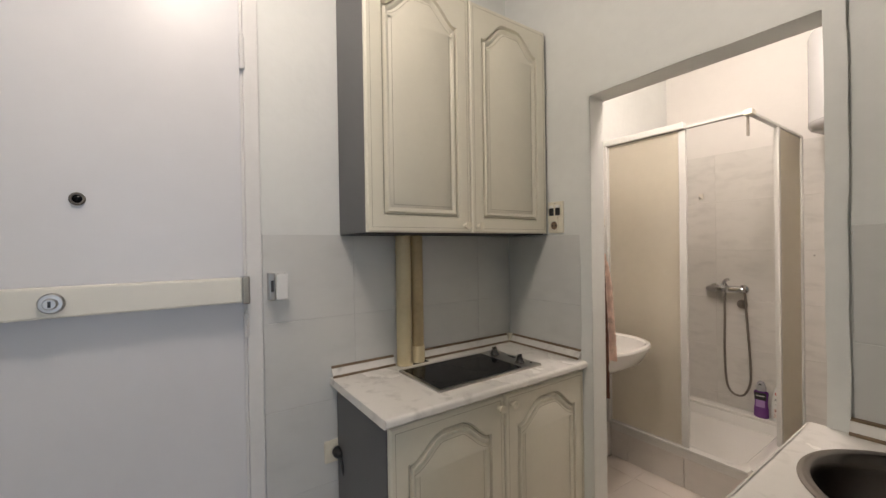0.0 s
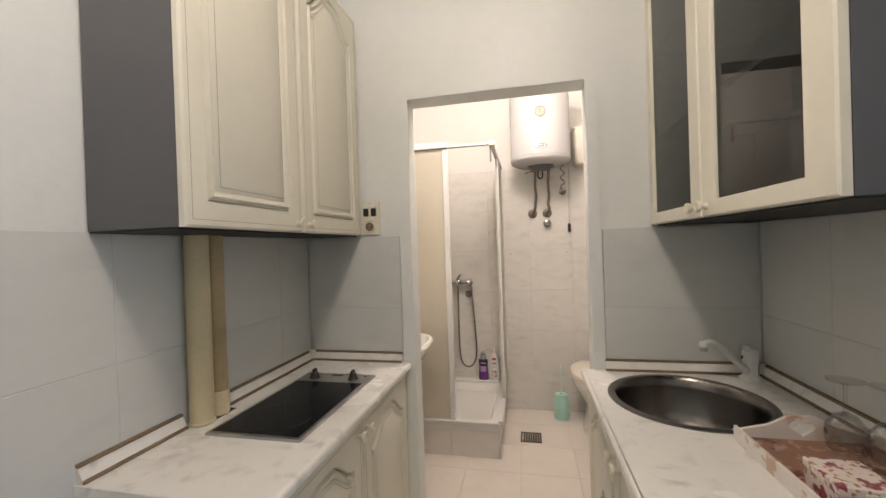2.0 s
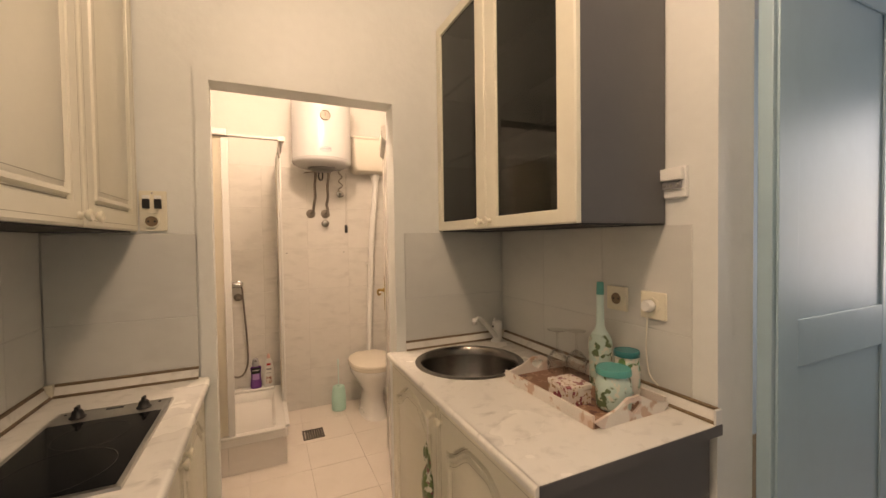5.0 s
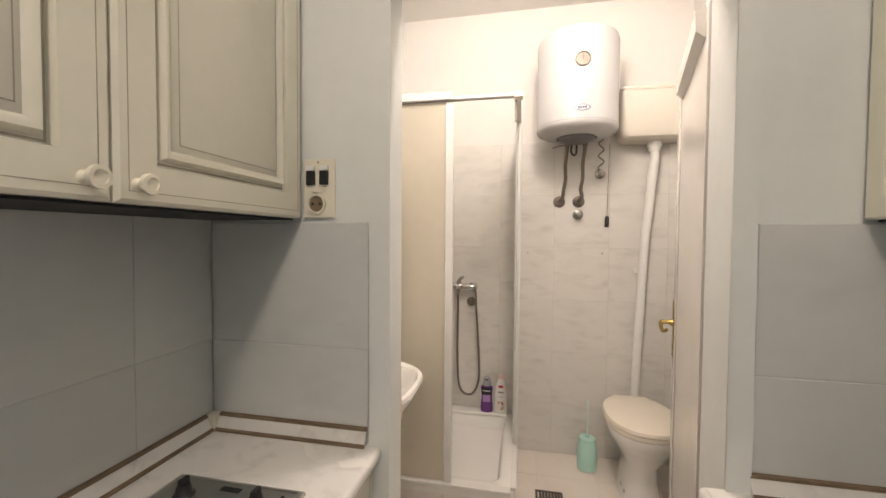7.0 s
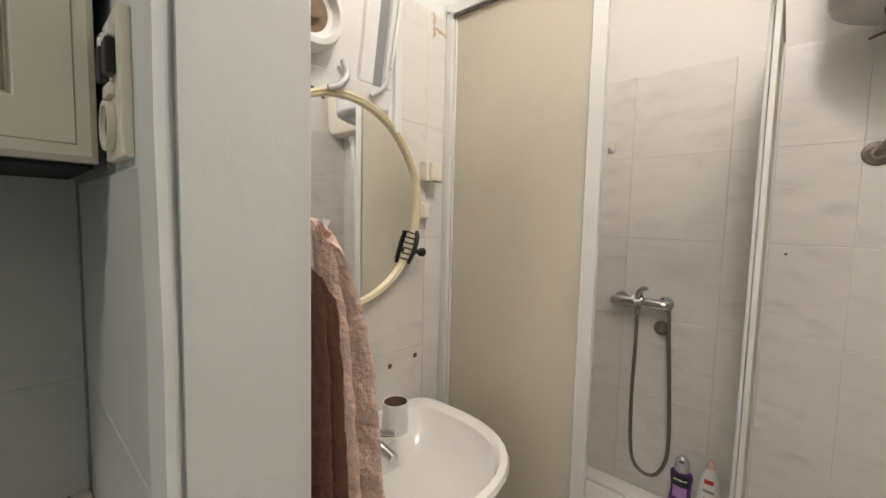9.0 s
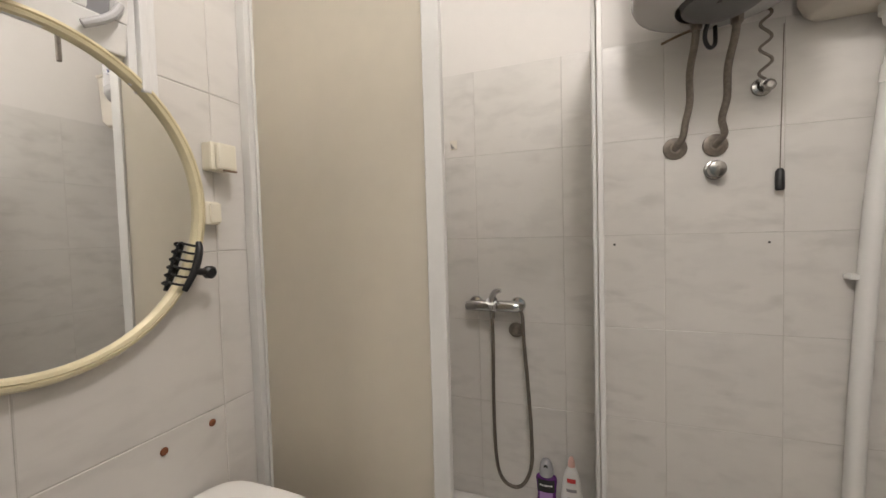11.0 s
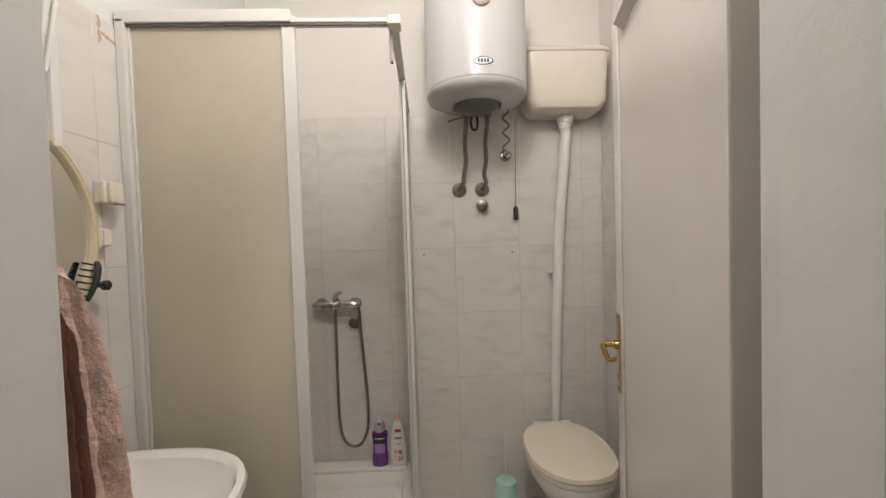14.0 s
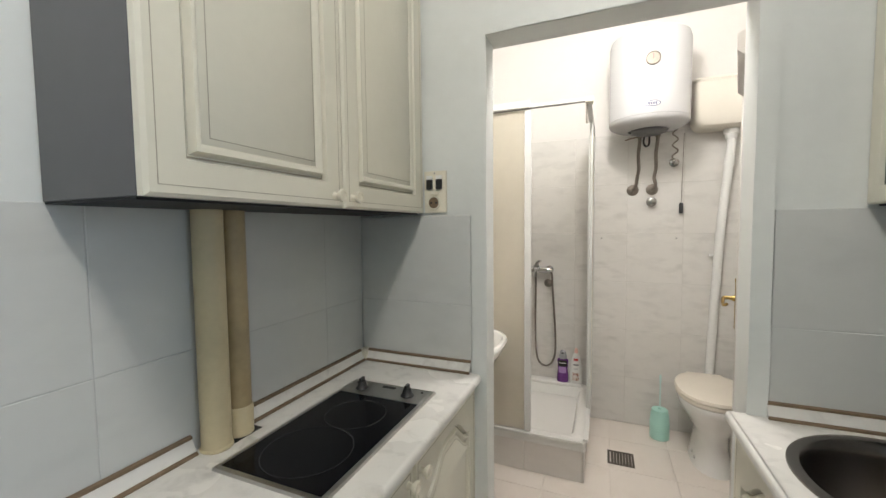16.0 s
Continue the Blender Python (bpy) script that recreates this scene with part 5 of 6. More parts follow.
part("pipe", tube([(3.040, -0.052, 1.915), (3.040, -0.055, 1.86), (3.046, -0.048, 1.78), (3.056, -0.040, 1.65), (3.064, -0.020, 1.40), (3.068, -0.006, 1.10), (3.070, 0.010, 0.70), (3.070, 0.018, 0.42), (3.055, 0.025, 0.345), (3.02, 0.03, 0.33)], 0.024, 16, smooth_steps=5), "white_plastic", fp, "", True)
part("joint_sleeve", tube([(3.046, -0.048, 1.79), (3.049, -0.045, 1.74)], 0.027, 16), "white_plastic", fp)
part("clip", box(3.060, 3.098, -0.030, 0.034, 1.180, 1.196, 0.003), "white_plastic", fp)
pc = thing("pull_cord", (3.08, 0.195, 1.456), "flush pull cord with a black grip", "pull cord")
part("cord", tube([(3.082, 0.187, 1.965), (3.082, 0.192, 1.70), (3.082, 0.195, 1.523)], 0.0016, 6), "dull_steel", pc)
part("grip", lathe([(0.009, 1.456), (0.0125, 1.460), (0.012, 1.515), (0.007, 1.524)], (3.082, 0.195, 0), "z", 14), "black", pc, "", True)

# ---- toilet ----
wc = thing("toilet", (2.80, 0.05, 0), "white floor-standing toilet with closed ivory seat", "toilet")


def oval(cx, cy, front, back, half, z, n=36, sq=2.3):
    """Egg-like ring: rounded in front (smaller x), blunter behind."""
    pts = []
    for k in range(n):
        a = 2 * math.pi * k / n
        c, s = math.cos(a), math.sin(a)
        c, s = math.copysign(abs(c) ** (2 / sq), c), math.copysign(abs(s) ** (2 / sq), s)
        pts.append((cx + (back if c > 0 else front) * c, cy + half * s, z))
    return pts


cy = 0.062
part("pan", loft([oval(2.795, cy, 0.190, 0.210, 0.105, 0.0), oval(2.795, cy, 0.185, 0.205, 0.100, 0.02), oval(2.805, cy, 0.150, 0.19, 0.080, 0.12), oval(2.800, cy, 0.150, 0.19, 0.082, 0.20), oval(2.79, cy, 0.190, 0.20, 0.130, 0.28), oval(2.78, cy, 0.225, 0.215, 0.170, 0.345), oval(2.775, cy, 0.232, 0.222, 0.178, 0.375), oval(2.775, cy, 0.230, 0.222, 0.176, 0.392), oval(2.775, cy, 0.18, 0.17, 0.13, 0.392), oval(2.775, cy, 0.15, 0.14, 0.10, 0.30)]), "ceramic", wc, "", True)
part("seat_ring", loft([oval(2.785, cy, 0.238, 0.240, 0.180, 0.394), oval(2.785, cy, 0.243, 0.243, 0.185, 0.401), oval(2.785, cy, 0.240, 0.242, 0.183, 0.416)]), "seat", wc, "ivory seat", True)
part("seat_lid", loft([oval(2.785, cy, 0.240, 0.242, 0.183, 0.4175), oval(2.785, cy, 0.246, 0.246, 0.188, 0.424), oval(2.785, cy, 0.240, 0.242, 0.182, 0.440), oval(2.787, cy, 0.20, 0.20, 0.145, 0.447), oval(2.79, cy, 0.05, 0.05, 0.03, 0.450)]), "seat", wc, "ivory seat lid", True)
part("outlet", lathe([(0.05, 0), (0.05, 0.10)], (2.985, cy, 0.18), "x", 20), "ceramic", wc, "", True)
for y in (-0.02, 0.13):
    part("seat_hinge", lathe([(0.014, -0.02), (0.014, 0.02)], (3.035, y, 0.422), "y", 12), "seat", wc)
for x in (2.70, 2.77):
    part("fixing_screw", lathe([(0.010, 0.0), (0.009, 0.008), (0.001, 0.010)], (x, cy + 0.094, 0.055 + 0.0 * x), "y", 12), "steel", wc)

tb = thing("toilet_brush", (2.965, 0.305, 0), "mint plastic toilet brush in its holder", "toilet brush")
part("holder", lathe([(0.050, 0.001), (0.056, 0.006), (0.058, 0.10), (0.052, 0.165), (0.046, 0.180), (0.040, 0.181), (0.040, 0.172)], (2.965, 0.305, 0), "z", 28), "mint", tb, "", True)
part("lid", lathe([(0.047, 0.182), (0.048, 0.188), (0.044, 0.192), (0.014, 0.193), (0.011, 0.205)], (2.965, 0.305, 0), "z", 24), "mint", tb, "", True)
part("stick", lathe([(0.0045, 0.205), (0.004, 0.36), (0.0065, 0.375), (0.0065, 0.412), (0.003, 0.418)], (2.965, 0.305, 0), "z", 14), "pale_mint", tb, "", True)

dr = thing("floor_drain", (2.62, 0.545, 0), "square tarnished steel floor drain", "floor drain")
part("frame", loft([[(2.62 + s * a, 0.545 + s * b, z) for a, b in ((-1, -1), (1, -1), (1, 1), (-1, 1))] for s, z in ((0.072, 0.0005), (0.072, 0.005), (0.060, 0.005), (0.060, 0.001))], cap0=False, cap1=False), "drain_metal", dr)
for k in range(7):
    part("grate_bar", box(2.561, 2.679, 0.488 + 0.016 * k, 0.5015 + 0.016 * k, 0.001, 0.004), "drain_metal", dr)

av = thing("angle_valve", (2.69, -0.24, 0.69), "chrome angle valve on the side wall", "valve")
part("rosette", lathe([(0.026, 0.001), (0.024, 0.008), (0.012, 0.012), (0.012, 0.05)], (2.69, -0.257, 0.705), "y", 22), "worn_chrome", av, "", True)
part("handle", lathe([(0.012, 0.0505), (0.017, 0.055), (0.016, 0.085), (0.010, 0.09)], (2.69, -0.257, 0.705), "y", 10), "worn_chrome", av)

# ---- basin wall ----
wb = thing("wash_basin", (1.86, 1.30, 0.70), "white ceramic wash basin hung on the wall", "wash basin")


def basin_ring(q, z, front=0.43, half=0.285, dy=0.0, n=40):
    """Basin outline from above: straight at the wall, bowed and tapered in front."""
    pts = []
    for k in range(n):
        a = 2 * math.pi * k / n
        c, s = math.cos(a), math.sin(a)
        if s < 0:
            p = (1.882 + half * q * math.copysign(abs(c) ** 0.72, c), 1.34 - dy + (front - 0.16) * q * math.copysign(abs(s) ** 0.9, s), z)
        else:
            p = (1.882 + half * q * math.copysign(abs(c) ** 0.35, c), 1.34 - dy + min(0.158, 0.158 * q) * abs(s) ** 0.35, z)
        pts.append(p)
    return pts


part("bowl", loft([basin_ring(0.30, 0.688), basin_ring(0.55, 0.703), basin_ring(0.84, 0.753), basin_ring(0.97, 0.813), basin_ring(1.0, 0.833), basin_ring(0.985, 0.844), basin_ring(0.93, 0.846), basin_ring(0.86, 0.838, dy=0.015), basin_ring(0.78, 0.788, dy=0.03), basin_ring(0.55, 0.733, dy=0.03), basin_ring(0.2, 0.720, dy=0.03)]), "ceramic", wb, "", True)
part("tap_ledge", box(1.765, 1.985, 1.40, 1.498, 0.800, 0.8525, 0.010, 3), "ceramic", wb, "", True)
part("drain", lathe([(0.022, 0.7215), (0.020, 0.725), (0.001, 0.724)], (1.85, 1.29, 0), "z", 18), "chrome", wb, "", True)
tr = thing("siphon", (1.85, 1.33, 0.35), "white plastic siphon below the basin", "siphon")
part("cup", lathe([(0.030, 0.48), (0.036, 0.485), (0.036, 0.58), (0.018, 0.60), (0.018, 0.702)], (1.85, 1.33, 0), "z", 22), "white_plastic", tr, "", True)
part("pipe", tube([(1.85, 1.36, 0.55), (1.85, 1.42, 0.55), (1.85, 1.495, 0.55)], 0.016, 14), "white_plastic", tr, "", True)
bt = thing("basin_tap", (1.862, 1.39, 0.853), "grey chrome basin mixer with a red dot", "tap")
part("base", lathe([(0.026, 0.8535), (0.024, 0.858), (0.022, 0.880)], (1.862, 1.400, 0), "z", 22), "chrome", bt, "", True)
part("spout", tube([(1.862, 1.395, 0.868), (1.862, 1.330, 0.872), (1.862, 1.275, 0.864)], lambda u: 0.015 - 0.004 * u, 14, smooth_steps=4), "chrome", bt, "", True)
lv = part("lever", loft([[(1.862 + a * math.cos(t), 1.390 - off + b * math.sin(t), z) for t in [2 * math.pi * k / 22 for k in range(22)]] for a, b, off, z in ((0.022, 0.026, 0, 0.881), (0.026, 0.034, 0.004, 0.886), (0.024, 0.036, 0.008, 0.898), (0.012, 0.018, 0.008, 0.904))]), "grey_plastic", bt, "grey lever cap", True)
part("lever_arm", tube([(1.862, 1.362, 0.894), (1.874, 1.320, 0.898), (1.886, 1.295, 0.903)], 0.008, 10), "chrome", lv, "", True)
part("hot_dot", lathe([(0.008, 0.9045), (0.006, 0.907), (0.001, 0.907)], (1.858, 1.382, 0), "z", 12), "red", lv)
tc = thing("tumbler", (1.952, 1.372, 0.853), "white cylindrical tumbler on the basin edge", "tumbler")
part("cup", lathe([(0.031, 0.8535), (0.032, 0.856), (0.032, 0.930), (0.0295, 0.930), (0.0295, 0.865), (0.001, 0.864)], (1.952, 1.372, 0), "z", 30, cap1=False), "white_plastic", tc, "", True)
part("inside", lathe([(0.0293, 0.866), (0.0293, 0.928)], (1.952, 1.372, 0), "z", 30, cap1=False), "brown_strip", tc, "brown inside")
th = thing("soap_cup", (1.790, 1.420, 0.853), "dark teal soap cup on the basin edge", "cup")
part("cup", lathe([(0.018, 0.8535), (0.022, 0.858), (0.014, 0.868), (0.028, 0.882), (0.032, 0.896), (0.028, 0.894), (0.012, 0.875)], (1.790, 1.420, 0), "z", 26), "dark_teal", th, "", True)

mr = thing("mirror", (1.815, 1.485, 1.14), "round wall mirror in a cream gold frame", "mirror")
MC, MA, MB = (1.880, 1.417), 0.260, 0.269


def mirror_ring(inset, y, n=72):
    return [(MC[0] + (MA - inset) * math.cos(2 * math.pi * k / n), y, MC[1] + (MB - inset) * math.sin(2 * math.pi * k / n)) for k in range(n)]


part("frame", loft([mirror_ring(0.0, 1.498), mirror_ring(-0.001, 1.487), mirror_ring(0.004, 1.478), mirror_ring(0.009, 1.476), mirror_ring(0.011, 1.479), mirror_ring(0.013, 1.476), mirror_ring(0.018, 1.478), mirror_ring(0.021, 1.485), mirror_ring(0.021, 1.490)], cap0=False, cap1=False), "gold_frame", mr, "", True)
pane_bm = loft([mirror_ring(0.018, 1.490), mirror_ring(0.018, 1.4875)])
pane_bm.transform(Matrix.Translation((MC[0], 1.4875, 0)) @ Matrix.Rotation(radians(0.3), 4, "Z") @ Matrix.Translation((-MC[0], -1.4875, 0)))
part("glass", pane_bm, "mirror", mr)

hc = thing("hair_clip", (2.075, 1.45, 1.26), "black plastic hair claw clipped onto the mirror frame", "hair clip")
part("spine", tube([(2.108, 1.466, 1.347), (2.104, 1.460, 1.33), (2.092, 1.458, 1.295), (2.073, 1.464, 1.256)], lambda u: 0.0052 + 0.002 * math.sin(math.pi * u), 10, smooth_steps=4), "black", hc, "", True)
for k in range(6):
    z, x = 1.268 + 0.0145 * k, 2.078 + 0.0055 * k
    part("tooth", tube([(x + 0.004, 1.458, z - 0.002), (x - 0.008, 1.467, z), (x - 0.016, 1.472, z + 0.003), (x - 0.020, 1.477, z + 0.005), (x - 0.019, 1.483, z + 0.007)], 0.0023, 6, smooth_steps=3), "black", hc)
part("lever", lathe([(0.008, -0.004), (0.0125, 0.0), (0.0125, 0.010), (0.008, 0.014)], (2.121, 1.452, 1.287), "y", 16), "black", hc, "", True)
part("spring", tube([(2.090, 1.457, 1.292), (2.114, 1.457, 1.288)], 0.007, 10), "black", hc)

fs = thing("flap_socket", (2.185, 1.48, 1.475), "ivory splash-proof socket with closed flap on the tiles", "wall socket")
part("box", box(2.148, 2.196, 1.470, 1.499, 1.494, 1.553, 0.006), "cream_plastic", fs)
part("flap", box(2.156, 2.199, 1.457, 1.4695, 1.496, 1.550, 0.005), "cream_plastic", fs)
part("flap_lip", box(2.165, 2.196, 1.454, 1.460, 1.4915, 1.4955, 0.001), "brown_strip", fs)
bn = thing("light_button", (2.15, 1.485, 1.38), "small ivory push button on the tiles", "push button")
part("box", box(2.136, 2.170, 1.478, 1.499, 1.382, 1.430, 0.005), "cream_plastic", bn)
part("button", box(2.144, 2.168, 1.472, 1.4775, 1.386, 1.426, 0.003), "cream_plastic", bn)

# small tilted window above the mirror
wn2 = thing("window_2", (1.75, 1.47, 1.59), "small white tilted window with grey glass above the mirror", "window", kind="structure")
for k, (x0, x1, y) in enumerate(((2.043, 2.062, 1.486), (2.027, 2.043, 1.474), (2.012, 2.027, 1.484))):
    part("casing", box(x0, x1, y, 1.4993, 1.604 + 0.008 * k, 2.22, 0.004), "frame_white", wn2)
part("casing", box(1.44, 2.0115, 1.4925, 1.4994, 1.612, 1.650, 0.003), "frame_white", wn2)
part("casing", box(1.44, 2.0115, 1.478, 1.4993, 2.18, 2.22, 0.004), "frame_white", wn2)
SASH = Matrix.Translation((-0.003, 1.4975, 1.688)) @ Matrix.Rotation(radians(9), 4, "X")


def sash_part(name, bm, mat, label=""):
    bm.transform(SASH)
    return part(name, bm, mat, wn2, label)


sash_part("sash_rail", box(1.46, 2.012, -0.018, 0.012, -0.022, 0.030, 0.003), "white_plastic")
sash_part("sash_rail", box(1.46, 2.012, -0.018, 0.012, 0.44, 0.49, 0.003), "white_plastic")
for x0, x1 in ((1.46, 1.50), (1.915, 1.955), (1.992, 2.012)):
    sash_part("sash_stile", box(x0, x1, -0.018, 0.012, 0.0305, 0.4395, 0.003), "white_plastic")
sash_part("pane", box(1.955, 1.992, -0.004, 0.002, 0.0305, 0.4395), "grey_plastic", "grey glass")
sash_part("pane", box(1.50, 1.915, -0.004, 0.002, 0.0305, 0.4395), "white_plastic", "white infill panel")
sash_part("stay_arm", tube([(2.000, -0.016, 0.056), (1.985, -0.026, 0.034), (1.965, -0.032, 0.016), (1.945, -0.026, 0.002)], 0.0065, 10, smooth_steps=4), "enamel", "grey painted stay")
sash_part("stay_arm", tube([(1.866, -0.016, 0.06), (1.868, -0.034, 0.03), (1.852, -0.036, 0.004), (1.826, -0.028, -0.010)], 0.0085, 10, smooth_steps=4), "enamel", "grey painted stay")
sash_part("cord", tube([(2.003, -0.026, 0.43), (2.004, -0.03, 0.25), (1.999, -0.028, 0.08)], 0.004, 8, smooth_steps=3), "white_plastic")
for x in (1.62, 1.782):
    sash_part("screw", lathe([(0.006, -0.018), (0.005, -0.0205), (0.001, -0.021)], (x, 0, 0.010), "y", 10), "steel")
sash_part("label_strip", box(1.750, 1.795, -0.0195, -0.0182, -0.0215, -0.0145), "navy")
vf = thing("vent_fan", (1.80, 1.44, 1.72), "round white ventilation fan in the window", "fan")
part("shell", lathe([(0.078, -0.005), (0.080, -0.030), (0.072, -0.050), (0.060, -0.052), (0.055, -0.030)], (1.76, 1.474, 1.81), "y", 34), "white_plastic", vf, "", True)
part("hub", lathe([(0.055, -0.028), (0.022, -0.034), (0.020, -0.046), (0.001, -0.048)], (1.76, 1.474, 1.81), "y", 24), "brown_strip", vf, "dark hub", True)

# towel and garment on hooks beside the door
def cloth(name, base, rows_fn, mat, label, nu=70, nv=110, thick=0.012):
    bm = bmesh.new()
    grid = [[rows_fn(i / nu, j / nv) for i in range(nu + 1)] for j in range(nv + 1)]
    front = [[bm.verts.new(p) for p in row] for row in grid]
    for j in range(nv):
        for i in range(nu):
            bm.faces.new((front[j][i], front[j][i + 1], front[j + 1][i + 1], front[j + 1][i]))
    bmesh.ops.recalc_face_normals(bm, faces=bm.faces[:])
    bmesh.ops.solidify(bm, geom=bm.faces[:], thickness=thick)
    for v in bm.verts:
        v.co += 0.003 * noise.noise_vector(v.co * 30) + 0.0016 * noise.noise_vector(v.co * 150)
    return bm


def towel_at(u, v):
    edge = Vector((1.572 + 0.098 * math.sqrt(v), 1.078, 0))
    root = Vector((1.562 + 0.045 * v, 1.092 + 0.012 * v, 0))
    p = root.lerp(edge, u)
    side = Vector((-0.5, 0.86, 0))
    p += side * (0.006 * math.sin(u * 11 + 0.6) * min(1, v * 3) + 0.02 * v * u * (1 - u))
    p.z = 1.380 - 0.012 * u * u - 0.54 * v
    return p


tw = thing("towel", (1.60, 1.12, 0.82), "dusty pink terry towel hanging from a hook", "towel")
part("cloth", cloth("towel", None, towel_at, "towel", ""), "towel", tw, "", True)
hk2 = thing("towel_hook", (1.53, 1.075, 1.37), "white towel hook on the wall", "hook")
part("plate", box(1.5005, 1.508, 1.08, 1.11, 1.355, 1.405, 0.003), "white_plastic", hk2)
part("arm", tube([(1.508, 1.096, 1.375), (1.54, 1.094, 1.366), (1.570, 1.091, 1.364), (1.580, 1.090, 1.378)], 0.005, 8, smooth_steps=4), "white_plastic", hk2)


def robe_at(u, v):
    p = Vector((1.534, 1.066, 0)).lerp(Vector((1.574 + 0.030 * v, 1.074 + 0.006 * v, 0)), u)
    p += Vector((-0.3, 0.9, 0)) * 0.007 * math.sin(u * 12) * min(1, v * 3)
    p.z = 1.335 - 0.05 * u - 0.62 * v
    return p


rb = thing("bathrobe", (1.53, 1.16, 0.75), "dark brown cloth hanging behind the towel", "garment")
part("cloth", cloth("robe", None, robe_at, "brown_cloth", ""), "brown_cloth", rb, "", True)

# stains and old screw holes on the tiles
for x, z, m_ in ((2.143, 0.967, "rust"), (2.043, 0.959, "rust")):
    solo("screw_hole", lathe([(0.008, -0.0005), (0.006, -0.003), (0.001, -0.003)], (x, 1.4995, z), "y", 12), m_, "old rusty screw hole in a tile", "screw hole", "old screw holes", smooth=True)
for y, z in ((0.669, 1.293), (0.215, 1.294)):
    solo("screw_hole", lathe([(0.0042, -0.0005), (0.003, -0.002), (0.001, -0.002)], (3.0995, y, z), "x", 10), "black", "small drilled screw hole in a tile", "screw hole", "old screw holes")

glue = bmesh.new()
for k in range(9):
    z0 = 1.925 + 0.0075 * k
    box(2.194 + 0.002 * math.sin(k * 2.1), 2.202 + 0.003 * math.sin(k * 1.3), 1.4985, 1.4998, z0, z0 + 0.0076, bm=glue)
for k in range(10):
    x0 = 2.203 + 0.0069 * k
    box(x0, x0 + 0.007, 1.4985, 1.4998, 1.948 - 0.0012 * k + 0.002 * math.sin(k * 1.9), 1.956 - 0.0012 * k + 0.002 * math.sin(k * 2.7), bm=glue)
solo("glue_mark", glue, "glue", "brown remains of old adhesive on a tile", "stain")

# ---- tiles, one by one ----
TILE_MESH = {}


def tile_mesh(w, h, t, mat):
    """A tile lying in its own x and y, its face up at z = t, edges softened."""
    key = (round(w, 4), round(h, 4), t, mat)
    if key not in TILE_MESH:
        b = 0.0016
        rings = [[(sx_ * (w / 2 - q), sy_ * (h / 2 - q), z) for sx_, sy_ in ((-1, -1), (1, -1), (1, 1), (-1, 1))] for q, z in ((0, 0), (0, t - b * 0.7), (b, t))]
        bm = loft(rings, cap0=False)
        me = bpy.data.meshes.new("tile")
        bm.to_mesh(me)
        bm.free()
        me.materials.append(M[mat])
        TILE_MESH[key] = me
    return TILE_MESH[key]


def lay(parent, us, vs, put, t, mat, gap=0.0014, skip=None):
    """Tiles between the joint lines us and vs; put turns (u, v, tilt) into a pose."""
    for u0, u1 in zip(us, us[1:]):
        for v0, v1 in zip(vs, vs[1:]):
            if skip and skip((u0 + u1) / 2, (v0 + v1) / 2):
                continue
            ob = new("tile", tile_mesh(u1 - u0 - gap, v1 - v0 - gap, t, mat))
            ob.parent = parent
            ob.matrix_local = put((u0 + u1) / 2, (v0 + v1) / 2)


def backing(x0, x1, y0, y1, z0, z1, mat="grout"):
    """The bed of grout, a millimetre below the faces of the tiles."""
    return structure("grout_bed", box(x0, x1, y0, y1, z0, z1), mat, "pale grout between the wall tiles", "grout")


to_left = lambda u, v: Matrix.Translation((u, 1.5045, v)) @ Matrix(((1, 0, 0, 0), (0, 0, -1, 0), (0, 1, 0, 0), (0, 0, 0, 1)))
to_right = lambda y: (lambda u, v: Matrix.Translation((u, y, v)) @ Matrix(((-1, 0, 0, 0), (0, 0, 1, 0), (0, 1, 0, 0), (0, 0, 0, 1))))
to_far = lambda u, v: Matrix.Translation((3.1045, u, v)) @ Matrix(((0, 0, -1, 0), (-1, 0, 0, 0), (0, 1, 0, 0), (0, 0, 0, 1)))
to_part = lambda u, v: Matrix.Translation((1.4075, u, v)) @ Matrix(((0, 0, -1, 0), (-1, 0, 0, 0), (0, 1, 0, 0), (0, 0, 0, 1)))
to_floor = lambda u, v: Matrix.Translation((u, v, -0.006)) @ Matrix()

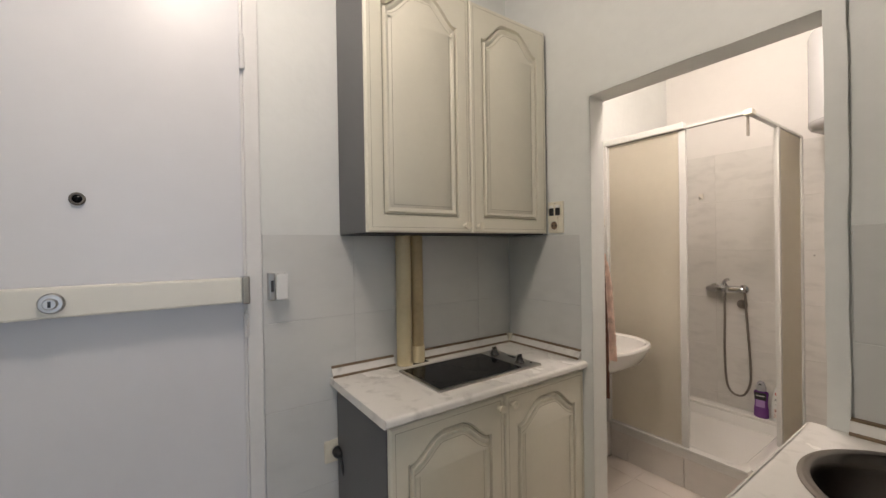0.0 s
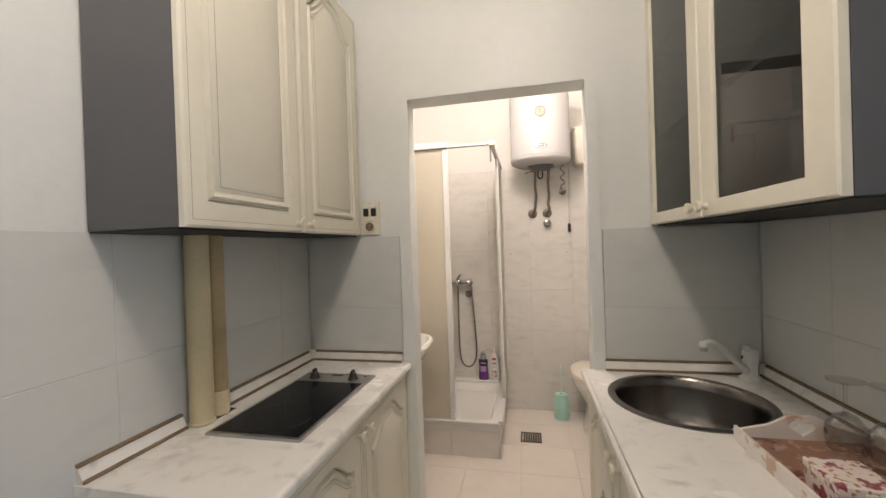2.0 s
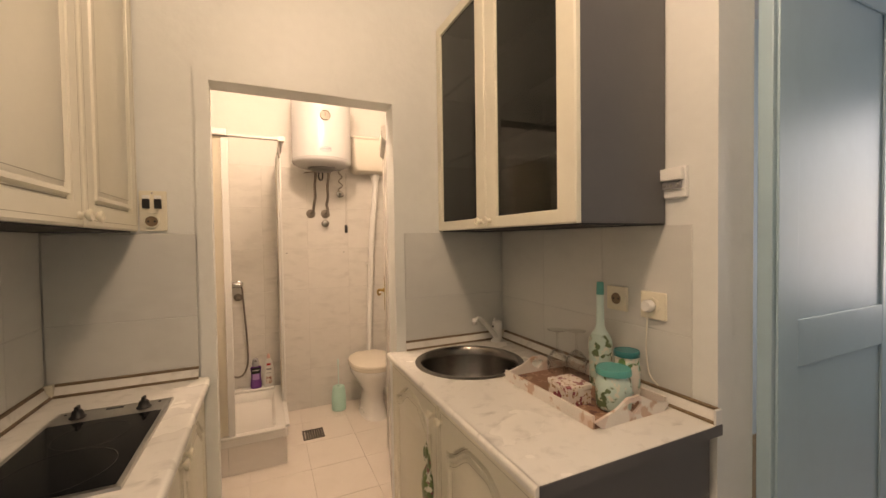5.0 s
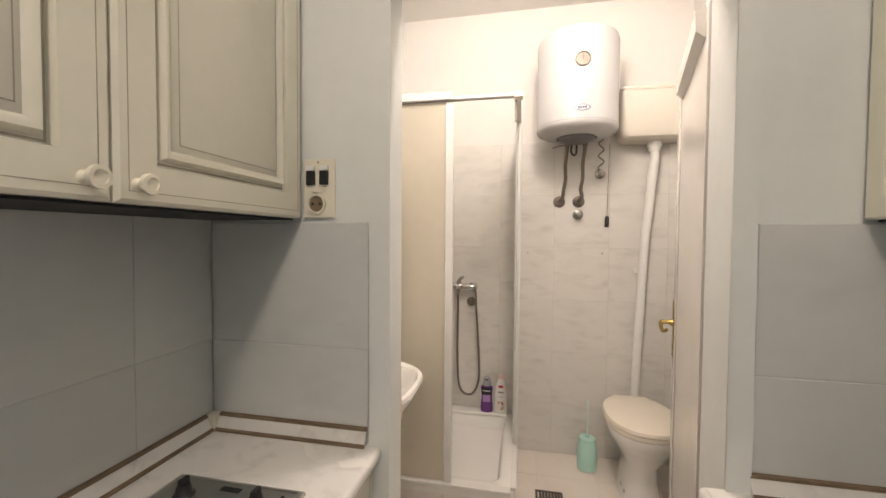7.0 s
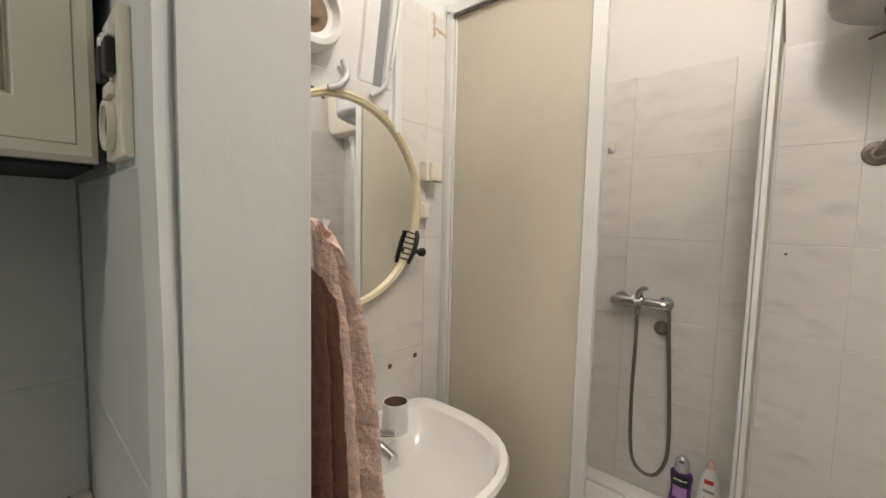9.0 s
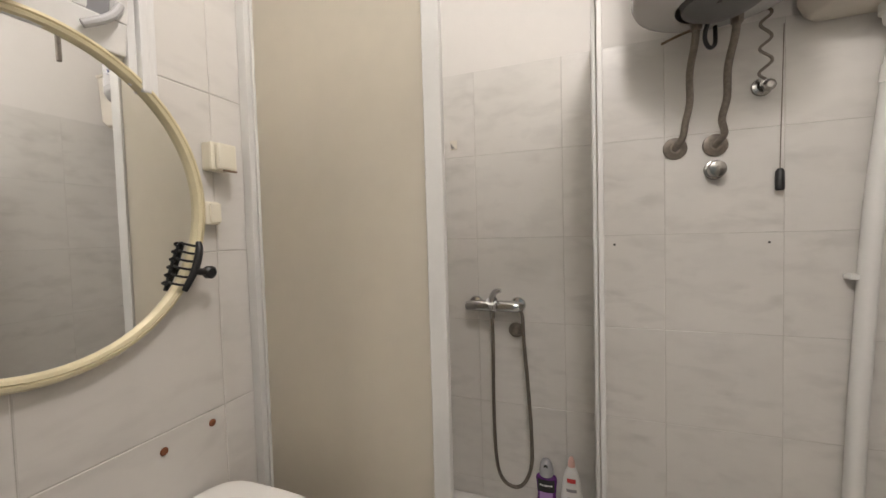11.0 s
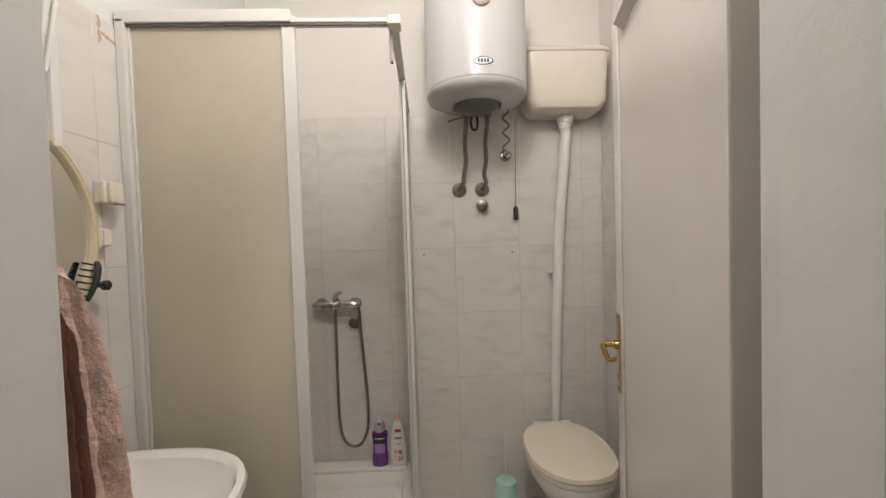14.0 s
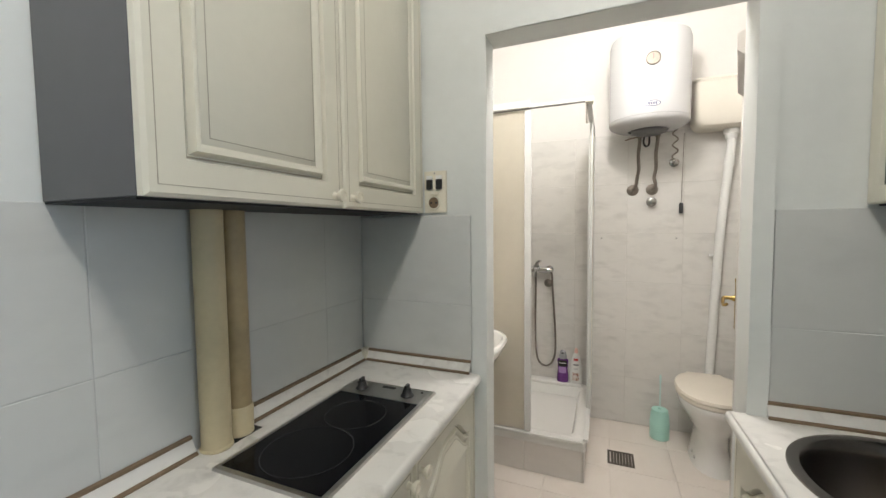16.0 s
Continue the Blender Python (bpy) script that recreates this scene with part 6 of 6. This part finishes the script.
backing(0.219, 1.3985, 1.5012, 1.5046, 0.0, 1.431, "kitchen_grout")
backing(1.4032, 1.4078, 1.066, 1.4985, 0.80, 1.422, "kitchen_grout")
backing(1.4032, 1.4078, -0.277, 0.245, 0.80, 1.419, "kitchen_grout")
backing(0.419, 1.3985, -0.2848, -0.2812, 0.787, 1.421, "kitchen_grout")
backing(3.1009, 3.1046, -0.258, 1.4975, 0.0, 1.992)
backing(1.507, 3.098, 1.5010, 1.5046, 0.0, 1.992)
backing(1.507, 3.098, -0.2654, -0.2622, 0.0, 1.992)
zk = [0.0, 0.165, 0.483, 0.800, 1.117, 1.433]
lay(wall_entrance, [0.217, 0.552, 0.872, 1.192, 1.4005], zk, to_left, 0.0045, "kitchen_tile", 0.0014)
lay(wall_partition, [1.064, 1.4985], zk[3:5] + [1.424], to_part, 0.0055, "kitchen_tile", 0.0014)
lay(wall_partition, [-0.279, 0.247], zk[3:5] + [1.421], to_part, 0.0055, "kitchen_tile", 0.0014)
lay(wall_sink, [0.417, 0.745, 1.073, 1.4005], [0.785, 1.096, 1.423], to_right(-0.2848), 0.0048, "kitchen_tile", 0.0014)
zb = [0.0, 0.327, 0.660, 0.993, 1.326, 1.659, 1.994]
lay(wall_far, [-0.260, -0.155, 0.177, 0.509, 0.845, 1.182, 1.4985], zb, to_far, 0.0048, "bath_tile")
lay(wall_entrance, [1.5, 1.846, 2.175, 2.497, 2.827, 3.0990], zb, to_left, 0.0048, "bath_tile")
right_lining = structure("wall_bath_side", box(1.5, 3.104, -0.284, -0.2655, 0, TOP_BATH - 0.002), "bath_paint", "white painted bathroom side wall, tiled below", "wall")
lay(right_lining, [1.502, 1.785, 2.115, 2.445, 2.775, 3.099], zb, to_right(-0.2653), 0.0045, "bath_tile")
to_back = lambda u, v: Matrix.Translation((1.5005, u, v)) @ Matrix(((0, 0, 1, 0), (1, 0, 0, 0), (0, 1, 0, 0), (0, 0, 0, 1)))
lay(wall_partition, [1.036, 1.27, 1.498], zb, to_back, 0.0045, "bath_tile")
lay(wall_partition, [-0.26, 0.0, 0.258], zb, to_back, 0.0045, "bath_tile")
xs = [1.505 + 0.333 * k for k in range(5)] + [3.10]
ys = [-0.262, -0.06, 0.273, 0.606, 0.939, 1.272, 1.4985]
lay(floor_bath, xs, ys, to_floor, 0.006, "floor_tile", 0.002)
lay(floor, [-1.695 + 0.333 * k for k in range(10)] + [1.498], [-0.283 + 0.333 * k for k in range(6)] + [1.5], to_floor, 0.006, "floor_tile", 0.002)
